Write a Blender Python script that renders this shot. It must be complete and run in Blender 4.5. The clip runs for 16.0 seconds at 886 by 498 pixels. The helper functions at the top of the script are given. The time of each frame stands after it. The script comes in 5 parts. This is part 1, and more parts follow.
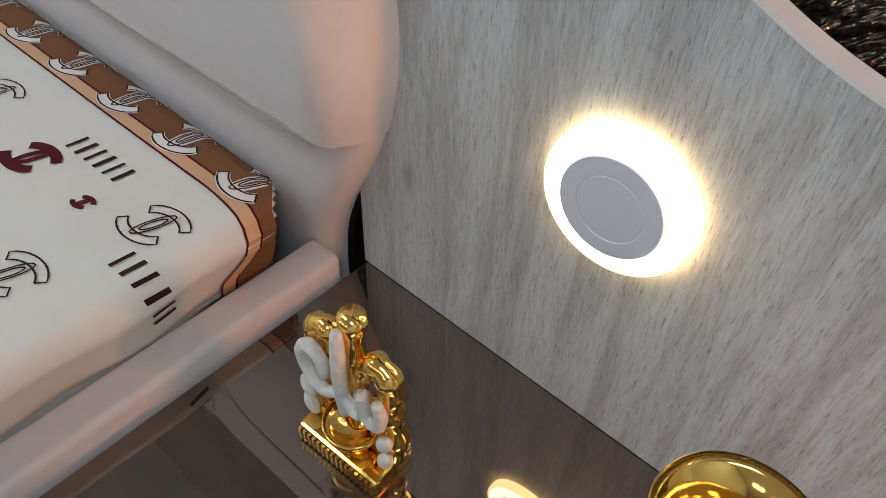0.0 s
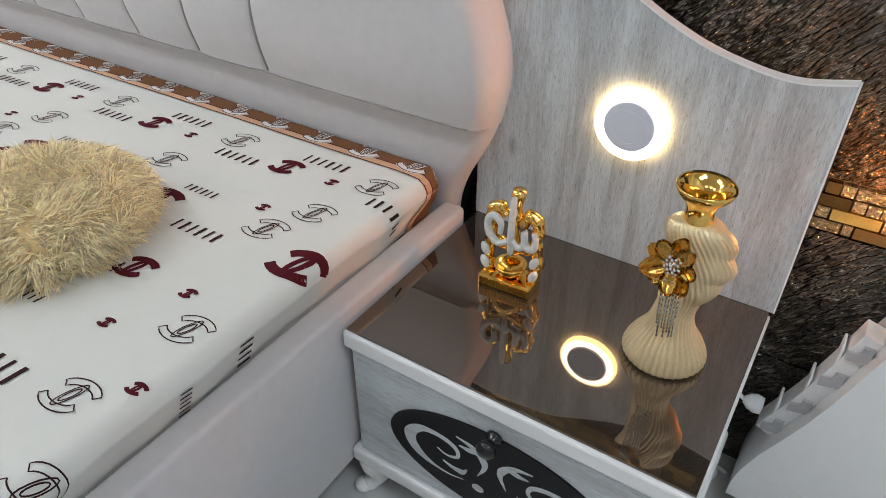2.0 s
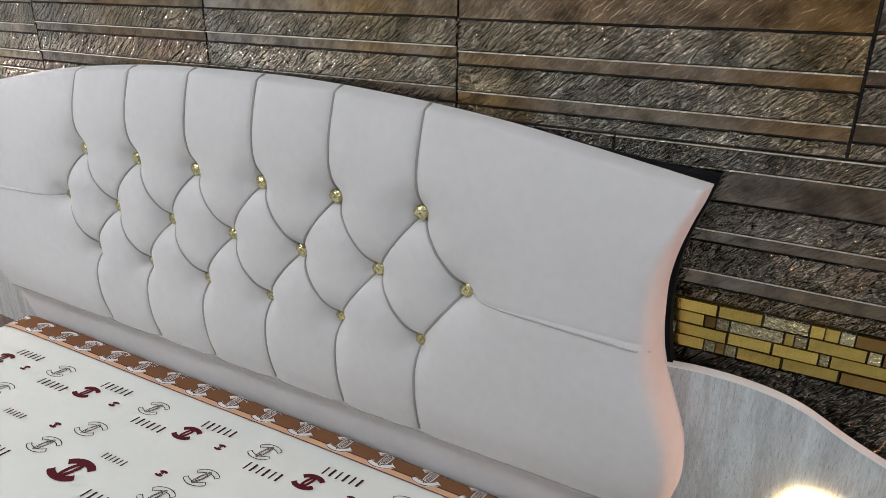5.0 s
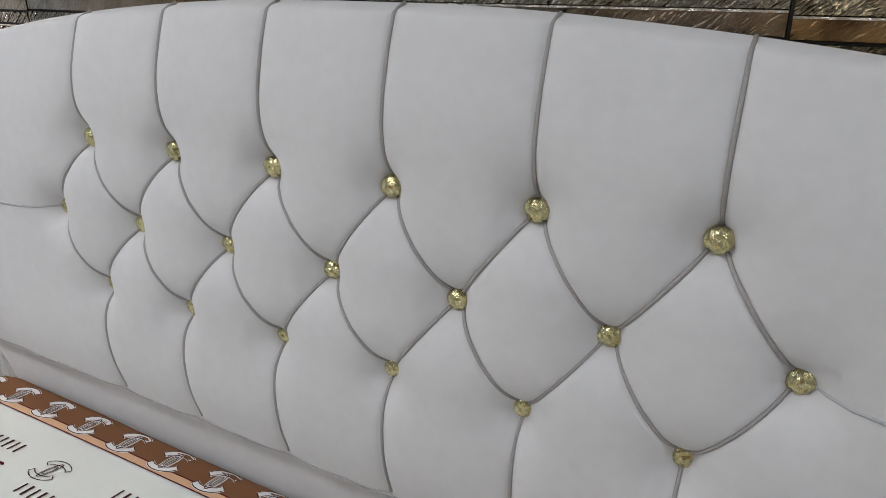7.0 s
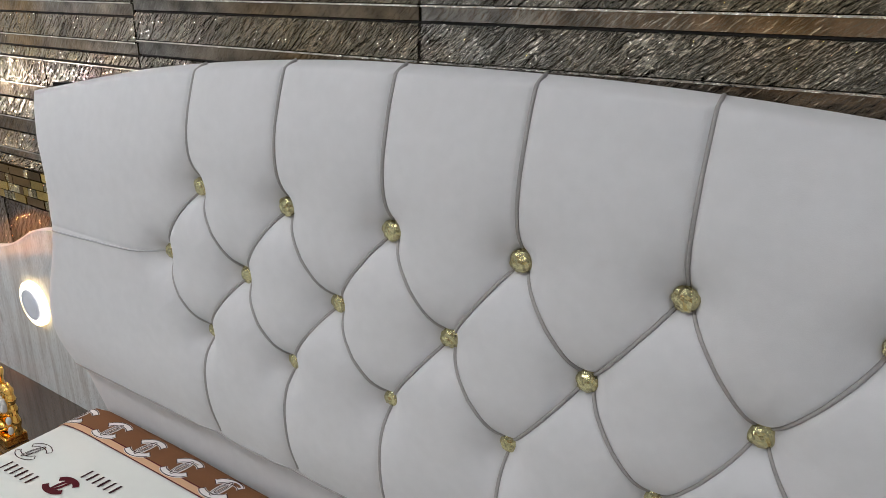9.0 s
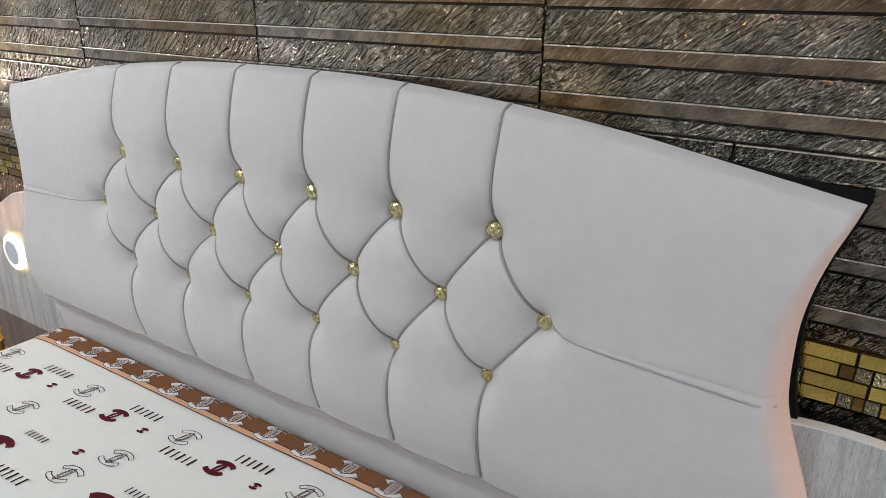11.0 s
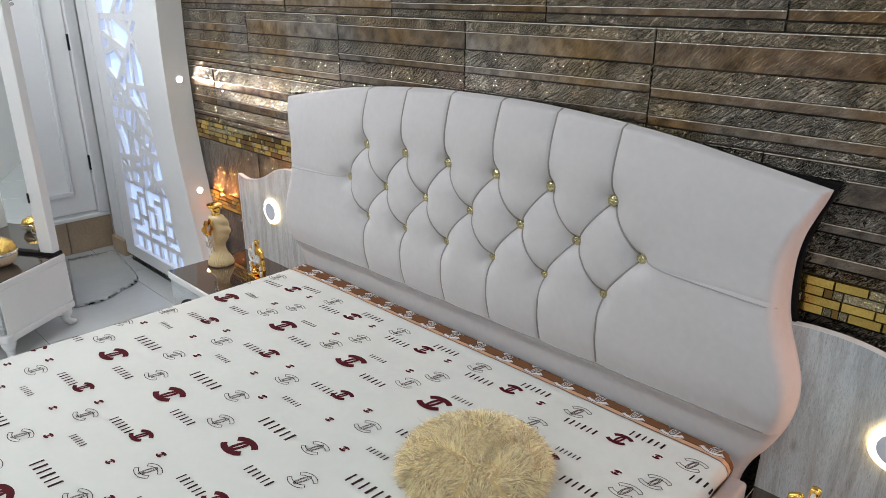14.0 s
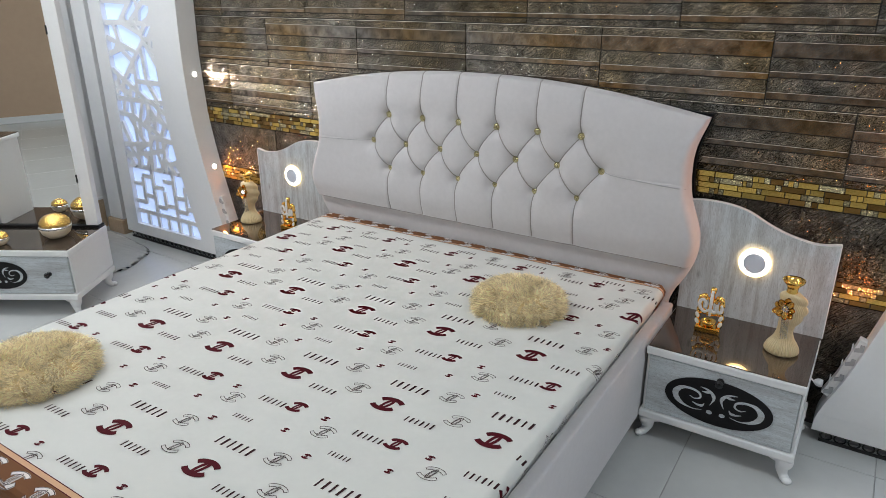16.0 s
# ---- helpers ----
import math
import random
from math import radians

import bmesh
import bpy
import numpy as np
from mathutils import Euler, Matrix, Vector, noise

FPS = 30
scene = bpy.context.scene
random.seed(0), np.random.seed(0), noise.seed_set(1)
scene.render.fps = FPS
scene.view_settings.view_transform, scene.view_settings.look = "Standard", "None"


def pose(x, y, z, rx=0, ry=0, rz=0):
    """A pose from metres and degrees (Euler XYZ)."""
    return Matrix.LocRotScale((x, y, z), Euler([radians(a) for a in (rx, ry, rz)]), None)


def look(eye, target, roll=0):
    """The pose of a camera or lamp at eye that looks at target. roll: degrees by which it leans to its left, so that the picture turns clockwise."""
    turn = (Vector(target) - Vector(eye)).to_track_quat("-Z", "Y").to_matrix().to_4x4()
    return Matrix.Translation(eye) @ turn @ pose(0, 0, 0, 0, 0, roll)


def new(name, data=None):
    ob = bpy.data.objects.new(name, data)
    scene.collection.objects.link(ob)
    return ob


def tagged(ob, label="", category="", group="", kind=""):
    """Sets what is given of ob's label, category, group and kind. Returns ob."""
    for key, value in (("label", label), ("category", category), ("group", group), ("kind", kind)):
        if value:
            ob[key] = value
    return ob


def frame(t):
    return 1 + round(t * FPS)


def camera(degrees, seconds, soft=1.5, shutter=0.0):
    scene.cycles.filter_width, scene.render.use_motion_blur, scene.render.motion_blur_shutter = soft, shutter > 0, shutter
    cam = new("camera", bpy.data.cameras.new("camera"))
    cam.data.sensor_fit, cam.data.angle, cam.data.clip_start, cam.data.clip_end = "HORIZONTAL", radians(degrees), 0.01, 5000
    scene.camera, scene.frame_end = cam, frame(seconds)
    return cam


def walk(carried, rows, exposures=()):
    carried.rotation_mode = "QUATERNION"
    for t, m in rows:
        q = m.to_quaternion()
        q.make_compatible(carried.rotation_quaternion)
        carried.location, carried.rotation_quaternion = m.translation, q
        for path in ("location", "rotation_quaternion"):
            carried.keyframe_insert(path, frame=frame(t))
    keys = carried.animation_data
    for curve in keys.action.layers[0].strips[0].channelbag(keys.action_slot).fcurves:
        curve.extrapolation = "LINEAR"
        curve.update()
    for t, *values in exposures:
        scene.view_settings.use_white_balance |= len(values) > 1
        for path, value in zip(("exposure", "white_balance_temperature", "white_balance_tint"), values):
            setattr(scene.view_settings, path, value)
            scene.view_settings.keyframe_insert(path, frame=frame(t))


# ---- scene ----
cam = camera(66.0, 16.0, soft=0.3)
PATH = [
    (0, (1.308, -0.38, 0.92), (0.402, 0.7, -0.499), 2.7),
    (0.5, (1.341, -0.412, 0.939), (0.377, 0.66, -0.448), 1.2),
    (1, (1.357, -0.511, 0.956), (0.36, 0.641, -0.34), 0.7),
    (1.5, (1.397, -0.704, 0.982), (0.451, 0.552, -0.254), 0.4),
    (2, (1.442, -0.97, 1.072), (0.567, 0.39, -0.105), 0.3),
    (2.5, (1.5, -1.192, 1.17), (0.663, 0.225, 0.033), 0.6),
    (3, (1.604, -1.374, 1.338), (0.757, 0.064, 0.235), 0.5),
    (3.5, (1.604, -1.419, 1.502), (0.716, 0.095, 0.544), 0.6),
    (4, (1.448, -1.339, 1.551), (0.521, 0.238, 0.744), 0.3),
    (4.2, (1.359, -1.292, 1.533), (0.423, 0.305, 0.775), 0.4),
    (6.3, (0.732, -0.802, 1.289), (-0.155, 0.84, 0.571), 0.8),
    (6.5, (0.669, -0.789, 1.278), (-0.221, 0.856, 0.57), 0.8),
    (7, (0.542, -0.768, 1.259), (-0.353, 0.877, 0.557), 0.8),
    (7.5, (0.428, -0.769, 1.276), (-0.484, 0.866, 0.573), 0.9),
    (8, (0.329, -0.779, 1.288), (-0.629, 0.83, 0.586), 1.0),
    (8.5, (0.306, -0.781, 1.3), (-0.695, 0.804, 0.604), 1.0),
    (9, (0.423, -0.771, 1.322), (-0.586, 0.816, 0.641), 1.2),
    (9.5, (0.578, -0.791, 1.348), (-0.432, 0.791, 0.658), 1.1),
    (10, (0.719, -0.846, 1.345), (-0.293, 0.735, 0.656), 1.0),
    (10.2, (0.769, -0.871, 1.346), (-0.245, 0.711, 0.659), 1.0),
    (12.3, (1.184, -1.146, 1.476), (0.137, 0.404, 0.769), 0.5),
    (12.5, (1.207, -1.175, 1.491), (0.09, 0.325, 0.782), 0.5),
    (13, (1.242, -1.235, 1.488), (-0.011, 0.153, 0.781), 0.5),
    (13.5, (1.266, -1.381, 1.501), (-0.023, -0.024, 0.795), 0.4),
    (14, (1.314, -1.57, 1.521), (0.016, -0.22, 0.819), 0.4),
    (14.5, (1.434, -1.785, 1.531), (0.133, -0.439, 0.826), 0.1),
    (15, (1.444, -2.105, 1.557), (0.207, -0.701, 0.852), 0.1),
    (15.5, (1.418, -2.412, 1.582), (0.341, -0.881, 0.877), -0.0),
    (16, (1.478, -2.644, 1.601), (0.464, -1.078, 0.878), -0.3),
]
walk(cam, [(t, look(eye, target, roll)) for t, eye, target, roll in PATH],
     exposures=[(0, -0.30), (1, -0.25), (2, -0.03), (4, -0.02), (6.5, -0.22), (8, -0.31), (9.5, -0.24), (12.5, -0.02), (14, -0.18), (15, -0.25), (16, -0.25)])

# ---- world and light ----
world = bpy.data.worlds.new("world")
scene.world = world
world.use_nodes = True
world.node_tree.nodes["Background"].inputs[0].default_value = (0.9, 0.95, 1.0, 1)
world.node_tree.nodes["Background"].inputs[1].default_value = 0.25
ROOM = dict(x0=-3.05, x1=3.6, y0=-6.8, y1=0.008, z1=2.95)


def area_lamp(name, place, size_x, size_y, watts, color, turn=(0, 0, 0)):
    lamp = bpy.data.lights.new(name, "AREA")
    lamp.shape, lamp.size, lamp.size_y = "RECTANGLE", size_x, size_y
    lamp.energy, lamp.color = watts, color
    ob = new(name, lamp)
    ob.matrix_world = pose(*place, *turn)
    return ob


LED, LED_COOL = (0.87, 0.94, 1.0), (0.70, 0.86, 1.0)
CEILING_LAMPS = ((-2.2, -1.3, 31), (-0.5, -1.4, 9), (2.5, -1.3, 18), (-2.0, -4.2, 22), (0.1, -4.2, 5), (2.2, -4.2, 3))
for lx, ly, watts in CEILING_LAMPS:
    area_lamp("ceiling_lamp", (lx, ly, 2.88), 1.1, 0.5, watts, LED if ly > -3 and lx < 1 else LED_COOL)


# ---- materials ----
def nodes_of(name):
    m = bpy.data.materials.new(name)
    m.use_nodes = True
    return m, m.node_tree.nodes, m.node_tree.links, m.node_tree.nodes["Principled BSDF"]


def mat(name, color, rough=0.5, metal=0.0, var=0.08, scale=12.0, bump=0.0, bump_scale=300.0, stretch=(1, 1, 1),
        per_object=0.0, per_island=0.0, coat=0.0, sheen=0.0, distance=0.002, spec=0.5, rough_var=0.1):
    """A surface with variation at two scales, fine relief and uneven gloss."""
    m, n, l, b = nodes_of(name)
    tc = n.new("ShaderNodeTexCoord")
    mp = n.new("ShaderNodeMapping")
    mp.inputs["Scale"].default_value = stretch
    l.new(tc.outputs["Object"], mp.inputs["Vector"])
    big, fine = n.new("ShaderNodeTexNoise"), n.new("ShaderNodeTexNoise")
    big.inputs["Scale"].default_value, big.inputs["Detail"].default_value = scale, 5
    fine.inputs["Scale"].default_value, fine.inputs["Detail"].default_value = scale * 9, 4
    for t in (big, fine):
        l.new(mp.outputs[0], t.inputs["Vector"])
    mix = n.new("ShaderNodeMath")
    mix.operation = "ADD"
    l.new(big.outputs["Fac"], mix.inputs[0])
    l.new(fine.outputs["Fac"], mix.inputs[1])
    val = n.new("ShaderNodeMapRange")
    val.inputs["From Min"].default_value, val.inputs["From Max"].default_value = 0.6, 1.4
    val.inputs["To Min"].default_value, val.inputs["To Max"].default_value = 1 - var, 1 + var
    l.new(mix.outputs[0], val.inputs["Value"])
    hsv = n.new("ShaderNodeHueSaturation")
    hsv.inputs["Color"].default_value = (*color, 1)
    if per_island:
        per_object = per_island
    if per_object:
        info = n.new("ShaderNodeNewGeometry" if per_island else "ShaderNodeObjectInfo")
        rnd = n.new("ShaderNodeMapRange")
        rnd.inputs["To Min"].default_value, rnd.inputs["To Max"].default_value = 1 - per_object, 1 + per_object
        l.new(info.outputs["Random Per Island" if per_island else "Random"], rnd.inputs["Value"])
        mul = n.new("ShaderNodeMath")
        mul.operation = "MULTIPLY"
        l.new(val.outputs[0], mul.inputs[0])
        l.new(rnd.outputs[0], mul.inputs[1])
        l.new(mul.outputs[0], hsv.inputs["Value"])
    else:
        l.new(val.outputs[0], hsv.inputs["Value"])
    l.new(hsv.outputs[0], b.inputs["Base Color"])
    rr = n.new("ShaderNodeMapRange")
    rr.inputs["From Min"].default_value, rr.inputs["From Max"].default_value = 0.3, 0.7
    rr.inputs["To Min"].default_value, rr.inputs["To Max"].default_value = rough * (1 - rough_var), rough * (1 + rough_var)
    l.new(big.outputs["Fac"], rr.inputs["Value"])
    l.new(rr.outputs[0], b.inputs["Roughness"])
    b.inputs["Metallic"].default_value = metal
    b.inputs["Specular IOR Level"].default_value = spec
    b.inputs["Coat Weight"].default_value = coat
    b.inputs["Coat Roughness"].default_value = 0.06
    b.inputs["Sheen Weight"].default_value = sheen
    if bump:
        t = n.new("ShaderNodeTexNoise")
        t.inputs["Scale"].default_value, t.inputs["Detail"].default_value = bump_scale, 3
        l.new(mp.outputs[0], t.inputs["Vector"])
        bp = n.new("ShaderNodeBump")
        bp.inputs["Strength"].default_value, bp.inputs["Distance"].default_value = bump, distance
        l.new(t.outputs["Fac"], bp.inputs["Height"])
        l.new(bp.outputs[0], b.inputs["Normal"])
    return m


def wood(name, stretch):
    """Grey washed oak laminate: pale ground, darker streaks along the grain, a few knots."""
    m, n, l, b = nodes_of(name)
    tc, mp = n.new("ShaderNodeTexCoord"), n.new("ShaderNodeMapping")
    mp.inputs["Scale"].default_value = stretch
    l.new(tc.outputs["Object"], mp.inputs["Vector"])
    streak, line, cloud = (n.new("ShaderNodeTexNoise") for _ in range(3))
    for t, s, d, rg in ((streak, 1.1, 8, 0.75), (line, 5.5, 6, 0.8), (cloud, 0.24, 6, 0.7)):
        t.inputs["Scale"].default_value, t.inputs["Detail"].default_value, t.inputs["Roughness"].default_value = s, d, rg
        t.inputs["Distortion"].default_value = 0.35
        l.new(mp.outputs[0], t.inputs["Vector"])
    r1, r2, r3 = (n.new("ShaderNodeValToRGB") for _ in range(3))
    for r, stops in ((r1, ((0.27, (0.42, 0.42, 0.415)), (0.36, (0.60, 0.615, 0.625)), (0.48, (0.675, 0.695, 0.71)), (0.70, (0.74, 0.76, 0.78)))),
                     (r2, ((0.36, (0.42, 0.42, 0.42)), (0.45, (0.86, 0.86, 0.86)), (0.62, (1, 1, 1)))),
                     (r3, ((0.38, (0.70, 0.705, 0.71)), (0.56, (0.945, 0.985, 1))))):
        while len(r.color_ramp.elements) < len(stops):
            r.color_ramp.elements.new(0.5)
        for e, (p, c) in zip(r.color_ramp.elements, stops):
            e.position, e.color = p, (*c, 1)
    l.new(streak.outputs["Fac"], r1.inputs["Fac"])
    l.new(line.outputs["Fac"], r2.inputs["Fac"])
    l.new(cloud.outputs["Fac"], r3.inputs["Fac"])
    m1, m2 = n.new("ShaderNodeMixRGB"), n.new("ShaderNodeMixRGB")
    for x in (m1, m2):
        x.blend_type, x.inputs["Fac"].default_value = "MULTIPLY", 1.0
    l.new(r1.outputs[0], m1.inputs["Color1"])
    l.new(r2.outputs[0], m1.inputs["Color2"])
    l.new(m1.outputs[0], m2.inputs["Color1"])
    l.new(r3.outputs[0], m2.inputs["Color2"])
    spot, flat = n.new("ShaderNodeTexVoronoi"), n.new("ShaderNodeMapping")
    flat.inputs["Scale"].default_value = tuple(3.4 if s < 60 else 9.5 for s in stretch)
    l.new(tc.outputs["Object"], flat.inputs["Vector"])
    warp = n.new("ShaderNodeMixRGB")
    warp.blend_type, warp.inputs["Fac"].default_value = "ADD", 0.12
    l.new(flat.outputs[0], warp.inputs["Color1"])
    l.new(cloud.outputs["Color"], warp.inputs["Color2"])
    l.new(warp.outputs[0], spot.inputs["Vector"])
    spot.inputs["Scale"].default_value = 1.0
    knot = n.new("ShaderNodeValToRGB")
    for p, c in ((0.05, 0.45), (0.075, 0.8)):
        knot.color_ramp.elements.new(p).color = (c, c, c, 1)
    knot.color_ramp.elements[0].color = (0.30, 0.30, 0.31, 1)
    knot.color_ramp.elements[-1].position, knot.color_ramp.elements[-1].color = 0.11, (1, 1, 1, 1)
    l.new(spot.outputs["Distance"], knot.inputs["Fac"])
    m3 = n.new("ShaderNodeMixRGB")
    m3.blend_type, m3.inputs["Fac"].default_value = "MULTIPLY", 0.75
    l.new(m2.outputs[0], m3.inputs["Color1"])
    l.new(knot.outputs[0], m3.inputs["Color2"])
    l.new(m3.outputs[0], b.inputs["Base Color"])
    b.inputs["Roughness"].default_value = 0.45
    bp = n.new("ShaderNodeBump")
    bp.inputs["Strength"].default_value, bp.inputs["Distance"].default_value = 0.5, 0.0012
    l.new(line.outputs["Fac"], bp.inputs["Height"])
    l.new(bp.outputs[0], b.inputs["Normal"])
    return m


def slate(name, dark, light, rough, strength, metal, spread=0.2, stroke=1.0, patch=14.0):
    """Metallic glazed tile: slanting chisel strokes over fine grit, uneven bronze glaze."""
    m, n, l, b = nodes_of(name)
    tc, info = n.new("ShaderNodeTexCoord"), n.new("ShaderNodeObjectInfo")
    off = n.new("ShaderNodeVectorMath")
    off.operation = "MULTIPLY_ADD"
    comb = n.new("ShaderNodeCombineXYZ")
    for i in range(3):
        l.new(info.outputs["Random"], comb.inputs[i])
    l.new(comb.outputs[0], off.inputs[0])
    off.inputs[1].default_value = (7.0, 0.0, 3.0)
    l.new(tc.outputs["Object"], off.inputs[2])
    rot = n.new("ShaderNodeMapping")
    rot.inputs["Rotation"].default_value = (0, radians(44), 0)
    l.new(off.outputs[0], rot.inputs["Vector"])
    mp = n.new("ShaderNodeMapping")
    mp.inputs["Scale"].default_value = (32, 50, 118)
    l.new(rot.outputs[0], mp.inputs["Vector"])
    mid = n.new("ShaderNodeMapping")
    mid.inputs["Scale"].default_value = (95, 150, 270)
    l.new(rot.outputs[0], mid.inputs["Vector"])
    ridge, fine, cloud, hue = (n.new("ShaderNodeTexNoise") for _ in range(4))
    for t, src, sc, d in ((ridge, mp, 1.0, 2), (fine, mid, 1.0, 2), (cloud, rot, patch, 8), (hue, off, 2.6, 3)):
        t.inputs["Scale"].default_value, t.inputs["Detail"].default_value = sc, d
        l.new(src.outputs[0], t.inputs["Vector"])
    ridge.inputs["Roughness"].default_value = 0.6
    ramp = n.new("ShaderNodeValToRGB")
    ramp.color_ramp.elements[0].position, ramp.color_ramp.elements[0].color = 0.32, (*dark, 1)
    ramp.color_ramp.elements[1].position, ramp.color_ramp.elements[1].color = 0.70, (*light, 1)
    l.new(cloud.outputs["Fac"], ramp.inputs["Fac"])
    hsv = n.new("ShaderNodeHueSaturation")
    mr, sat = n.new("ShaderNodeMapRange"), n.new("ShaderNodeMapRange")
    mr.inputs["To Min"].default_value, mr.inputs["To Max"].default_value = 1 - spread, 1 + spread
    l.new(info.outputs["Random"], mr.inputs["Value"])
    l.new(mr.outputs[0], hsv.inputs["Value"])
    sat.inputs["From Min"].default_value, sat.inputs["From Max"].default_value = 0.35, 0.65
    sat.inputs["To Min"].default_value, sat.inputs["To Max"].default_value = 0.30, 1.15
    l.new(hue.outputs["Fac"], sat.inputs["Value"])
    l.new(sat.outputs[0], hsv.inputs["Saturation"])
    l.new(ramp.outputs[0], hsv.inputs["Color"])
    l.new(hsv.outputs[0], b.inputs["Base Color"])
    sharp = n.new("ShaderNodeMapRange")
    sharp.interpolation_type = "SMOOTHSTEP"
    sharp.inputs["From Min"].default_value, sharp.inputs["From Max"].default_value = 0.38, 0.66
    sharp.inputs["To Max"].default_value = stroke
    l.new(ridge.outputs["Fac"], sharp.inputs["Value"])
    add = n.new("ShaderNodeMath")
    add.operation = "MULTIPLY_ADD"
    l.new(fine.outputs["Fac"], add.inputs[0])
    add.inputs[1].default_value = 0.42 if stroke > 0.5 else 0.14
    l.new(sharp.outputs[0], add.inputs[2])
    bp = n.new("ShaderNodeBump")
    bp.inputs["Strength"].default_value, bp.inputs["Distance"].default_value = strength, 0.011
    l.new(add.outputs[0], bp.inputs["Height"])
    l.new(bp.outputs[0], b.inputs["Normal"])
    b.inputs["Roughness"].default_value = rough
    b.inputs["Metallic"].default_value = metal
    return m


def glow(name, color, strength):
    m, n, l, b = nodes_of(name)
    b.inputs["Base Color"].default_value = (*color, 1)
    b.inputs["Emission Color"].default_value = (*color, 1)
    b.inputs["Emission Strength"].default_value = strength
    return m


FABRIC = mat("pale_velour", (0.615, 0.592, 0.600), 0.85, var=0.045, scale=6, bump=0.25, bump_scale=900, sheen=0.3, distance=0.0006)
BACKING = mat("black_backing", (0.008, 0.008, 0.009), 0.8, spec=0.1)
SEAM = mat("grey_seam_cord", (0.44, 0.43, 0.44), 0.8, var=0.1, scale=200)
PIPING = mat("grey_piping", (0.33, 0.305, 0.295), 0.55, var=0.15, scale=300, bump=0.5, bump_scale=1500, distance=0.0006)
SHEET = mat("cream_cotton", (0.69, 0.69, 0.65), 0.8, var=0.02, scale=5, bump=0.12, bump_scale=700, sheen=0.15, distance=0.0006)
BROWN = mat("brown_print", (0.19, 0.085, 0.04), 0.8, spec=0.12, var=0.08, scale=30)
TAN = mat("tan_print", (0.62, 0.37, 0.22), 0.8, var=0.05, scale=30)
MAROON = mat("maroon_print", (0.085, 0.008, 0.014), 0.75, spec=0.12, var=0.1, scale=60)
INK = mat("dark_print", (0.035, 0.012, 0.014), 0.75, spec=0.12, var=0.1, scale=60)
WHITE_PRINT = mat("white_print", (0.78, 0.74, 0.72), 0.8)
FUR = mat("cream_fur", (0.94, 0.805, 0.51), 0.75, var=0.2, scale=22, sheen=0.3, per_island=0.42)
FUR_SKIN = mat("tan_backing", (0.66, 0.50, 0.25), 0.9, var=0.15, scale=25)
WHITE = mat("white_lacquer", (0.82, 0.82, 0.82), 0.32, var=0.02, scale=6, coat=0.2)
WHITE_WALL = mat("white_plaster", (0.74, 0.74, 0.74), 0.8, var=0.03, scale=3, bump=0.1, bump_scale=90)
BEIGE_WALL = mat("beige_paint", (0.56, 0.40, 0.28), 0.8, var=0.04, scale=2, bump=0.1, bump_scale=90)
OAK_UP = wood("grey_oak_upright", (150, 150, 15))
OAK_ALONG = wood("grey_oak_along", (15, 150, 150))
BLACK_PLATE = mat("black_laminate", (0.010, 0.009, 0.010), 0.45, spec=0.2)
KNOB = mat("black_knob", (0.01, 0.01, 0.011), 0.15)
GLASS_TOP = mat("bronze_mirror_glass", (0.215, 0.18, 0.157), 0.03, metal=0.9, var=0.03, scale=3, rough_var=0.3)
MIRROR = mat("mirror_silver", (0.86, 0.88, 0.87), 0.01, metal=1.0, var=0.005, scale=2)
GOLD = mat("gold_plate", (0.95, 0.60, 0.16), 0.09, metal=1.0, var=0.1, scale=20, bump=0.08, bump_scale=60)
HAMMERED = mat("hammered_gold", (0.95, 0.62, 0.18), 0.08, metal=1.0, var=0.15, scale=60, bump=0.9, bump_scale=130, distance=0.006)
GLITTER = mat("white_glitter", (0.78, 0.77, 0.75), 0.5, var=0.2, scale=200, bump=0.9, bump_scale=1400, distance=0.0012)
VASE = mat("gold_dusted_cream", (0.74, 0.60, 0.36), 0.32, metal=0.35, var=0.14, scale=40, bump=0.2, bump_scale=500)
CRYSTAL = mat("crystal_stone", (0.86, 0.86, 0.88), 0.06, metal=0.85, var=0.2, scale=300)
BUTTON = mat("gold_crystal_foil", (0.62, 0.56, 0.32), 0.10, metal=0.95, var=0.5, scale=220, bump=0.4, bump_scale=420, distance=0.001)
CHAIN = mat("silver_chain", (0.72, 0.68, 0.60), 0.2, metal=1.0, var=0.2, scale=500)
LAMP_FACE = mat("grey_lamp_face", (0.68, 0.71, 0.80), 0.35, var=0.01)
LAMP_RIM = glow("lit_acrylic_rim", (1.0, 0.92, 0.80), 8.0)
LAMP_EDGE = glow("amber_rim_edge", (1.0, 0.70, 0.34), 8.0)
LATTICE_GLOW = glow("blue_light_box", (0.50, 0.64, 1.0), 0.86)
SPOT_GLOW = glow("spot_lens", (1.0, 0.90, 0.75), 40.0)
CEILING_GLOW = glow("ceiling_panel_glow", (1.0, 0.97, 0.93), 4.0)
TILE_ROUGH = slate("slate_relief_glaze", (0.11, 0.088, 0.058), (0.36, 0.295, 0.205), 0.11, 1.0, 0.92)
# polished tile edge; its brighter silver also paints the glint along each band
TILE_LIP = mat("silver_lip_with_glint", (0.66, 0.62, 0.55), 0.16, metal=0.9, var=0.5, scale=40, bump=1.0, bump_scale=110, distance=0.004)
TILE_SMOOTH = slate("bronze_smooth_glaze", (0.10, 0.068, 0.036), (0.34, 0.235, 0.13), 0.20, 0.5, 0.85, 0.3, 0.10, 22.0)
TILE_DARK = slate("dark_relief_glaze", (0.085, 0.072, 0.058), (0.26, 0.22, 0.175), 0.11, 1.0, 0.9)
GROUT = mat("dark_grout", (0.055, 0.052, 0.05), 0.7)
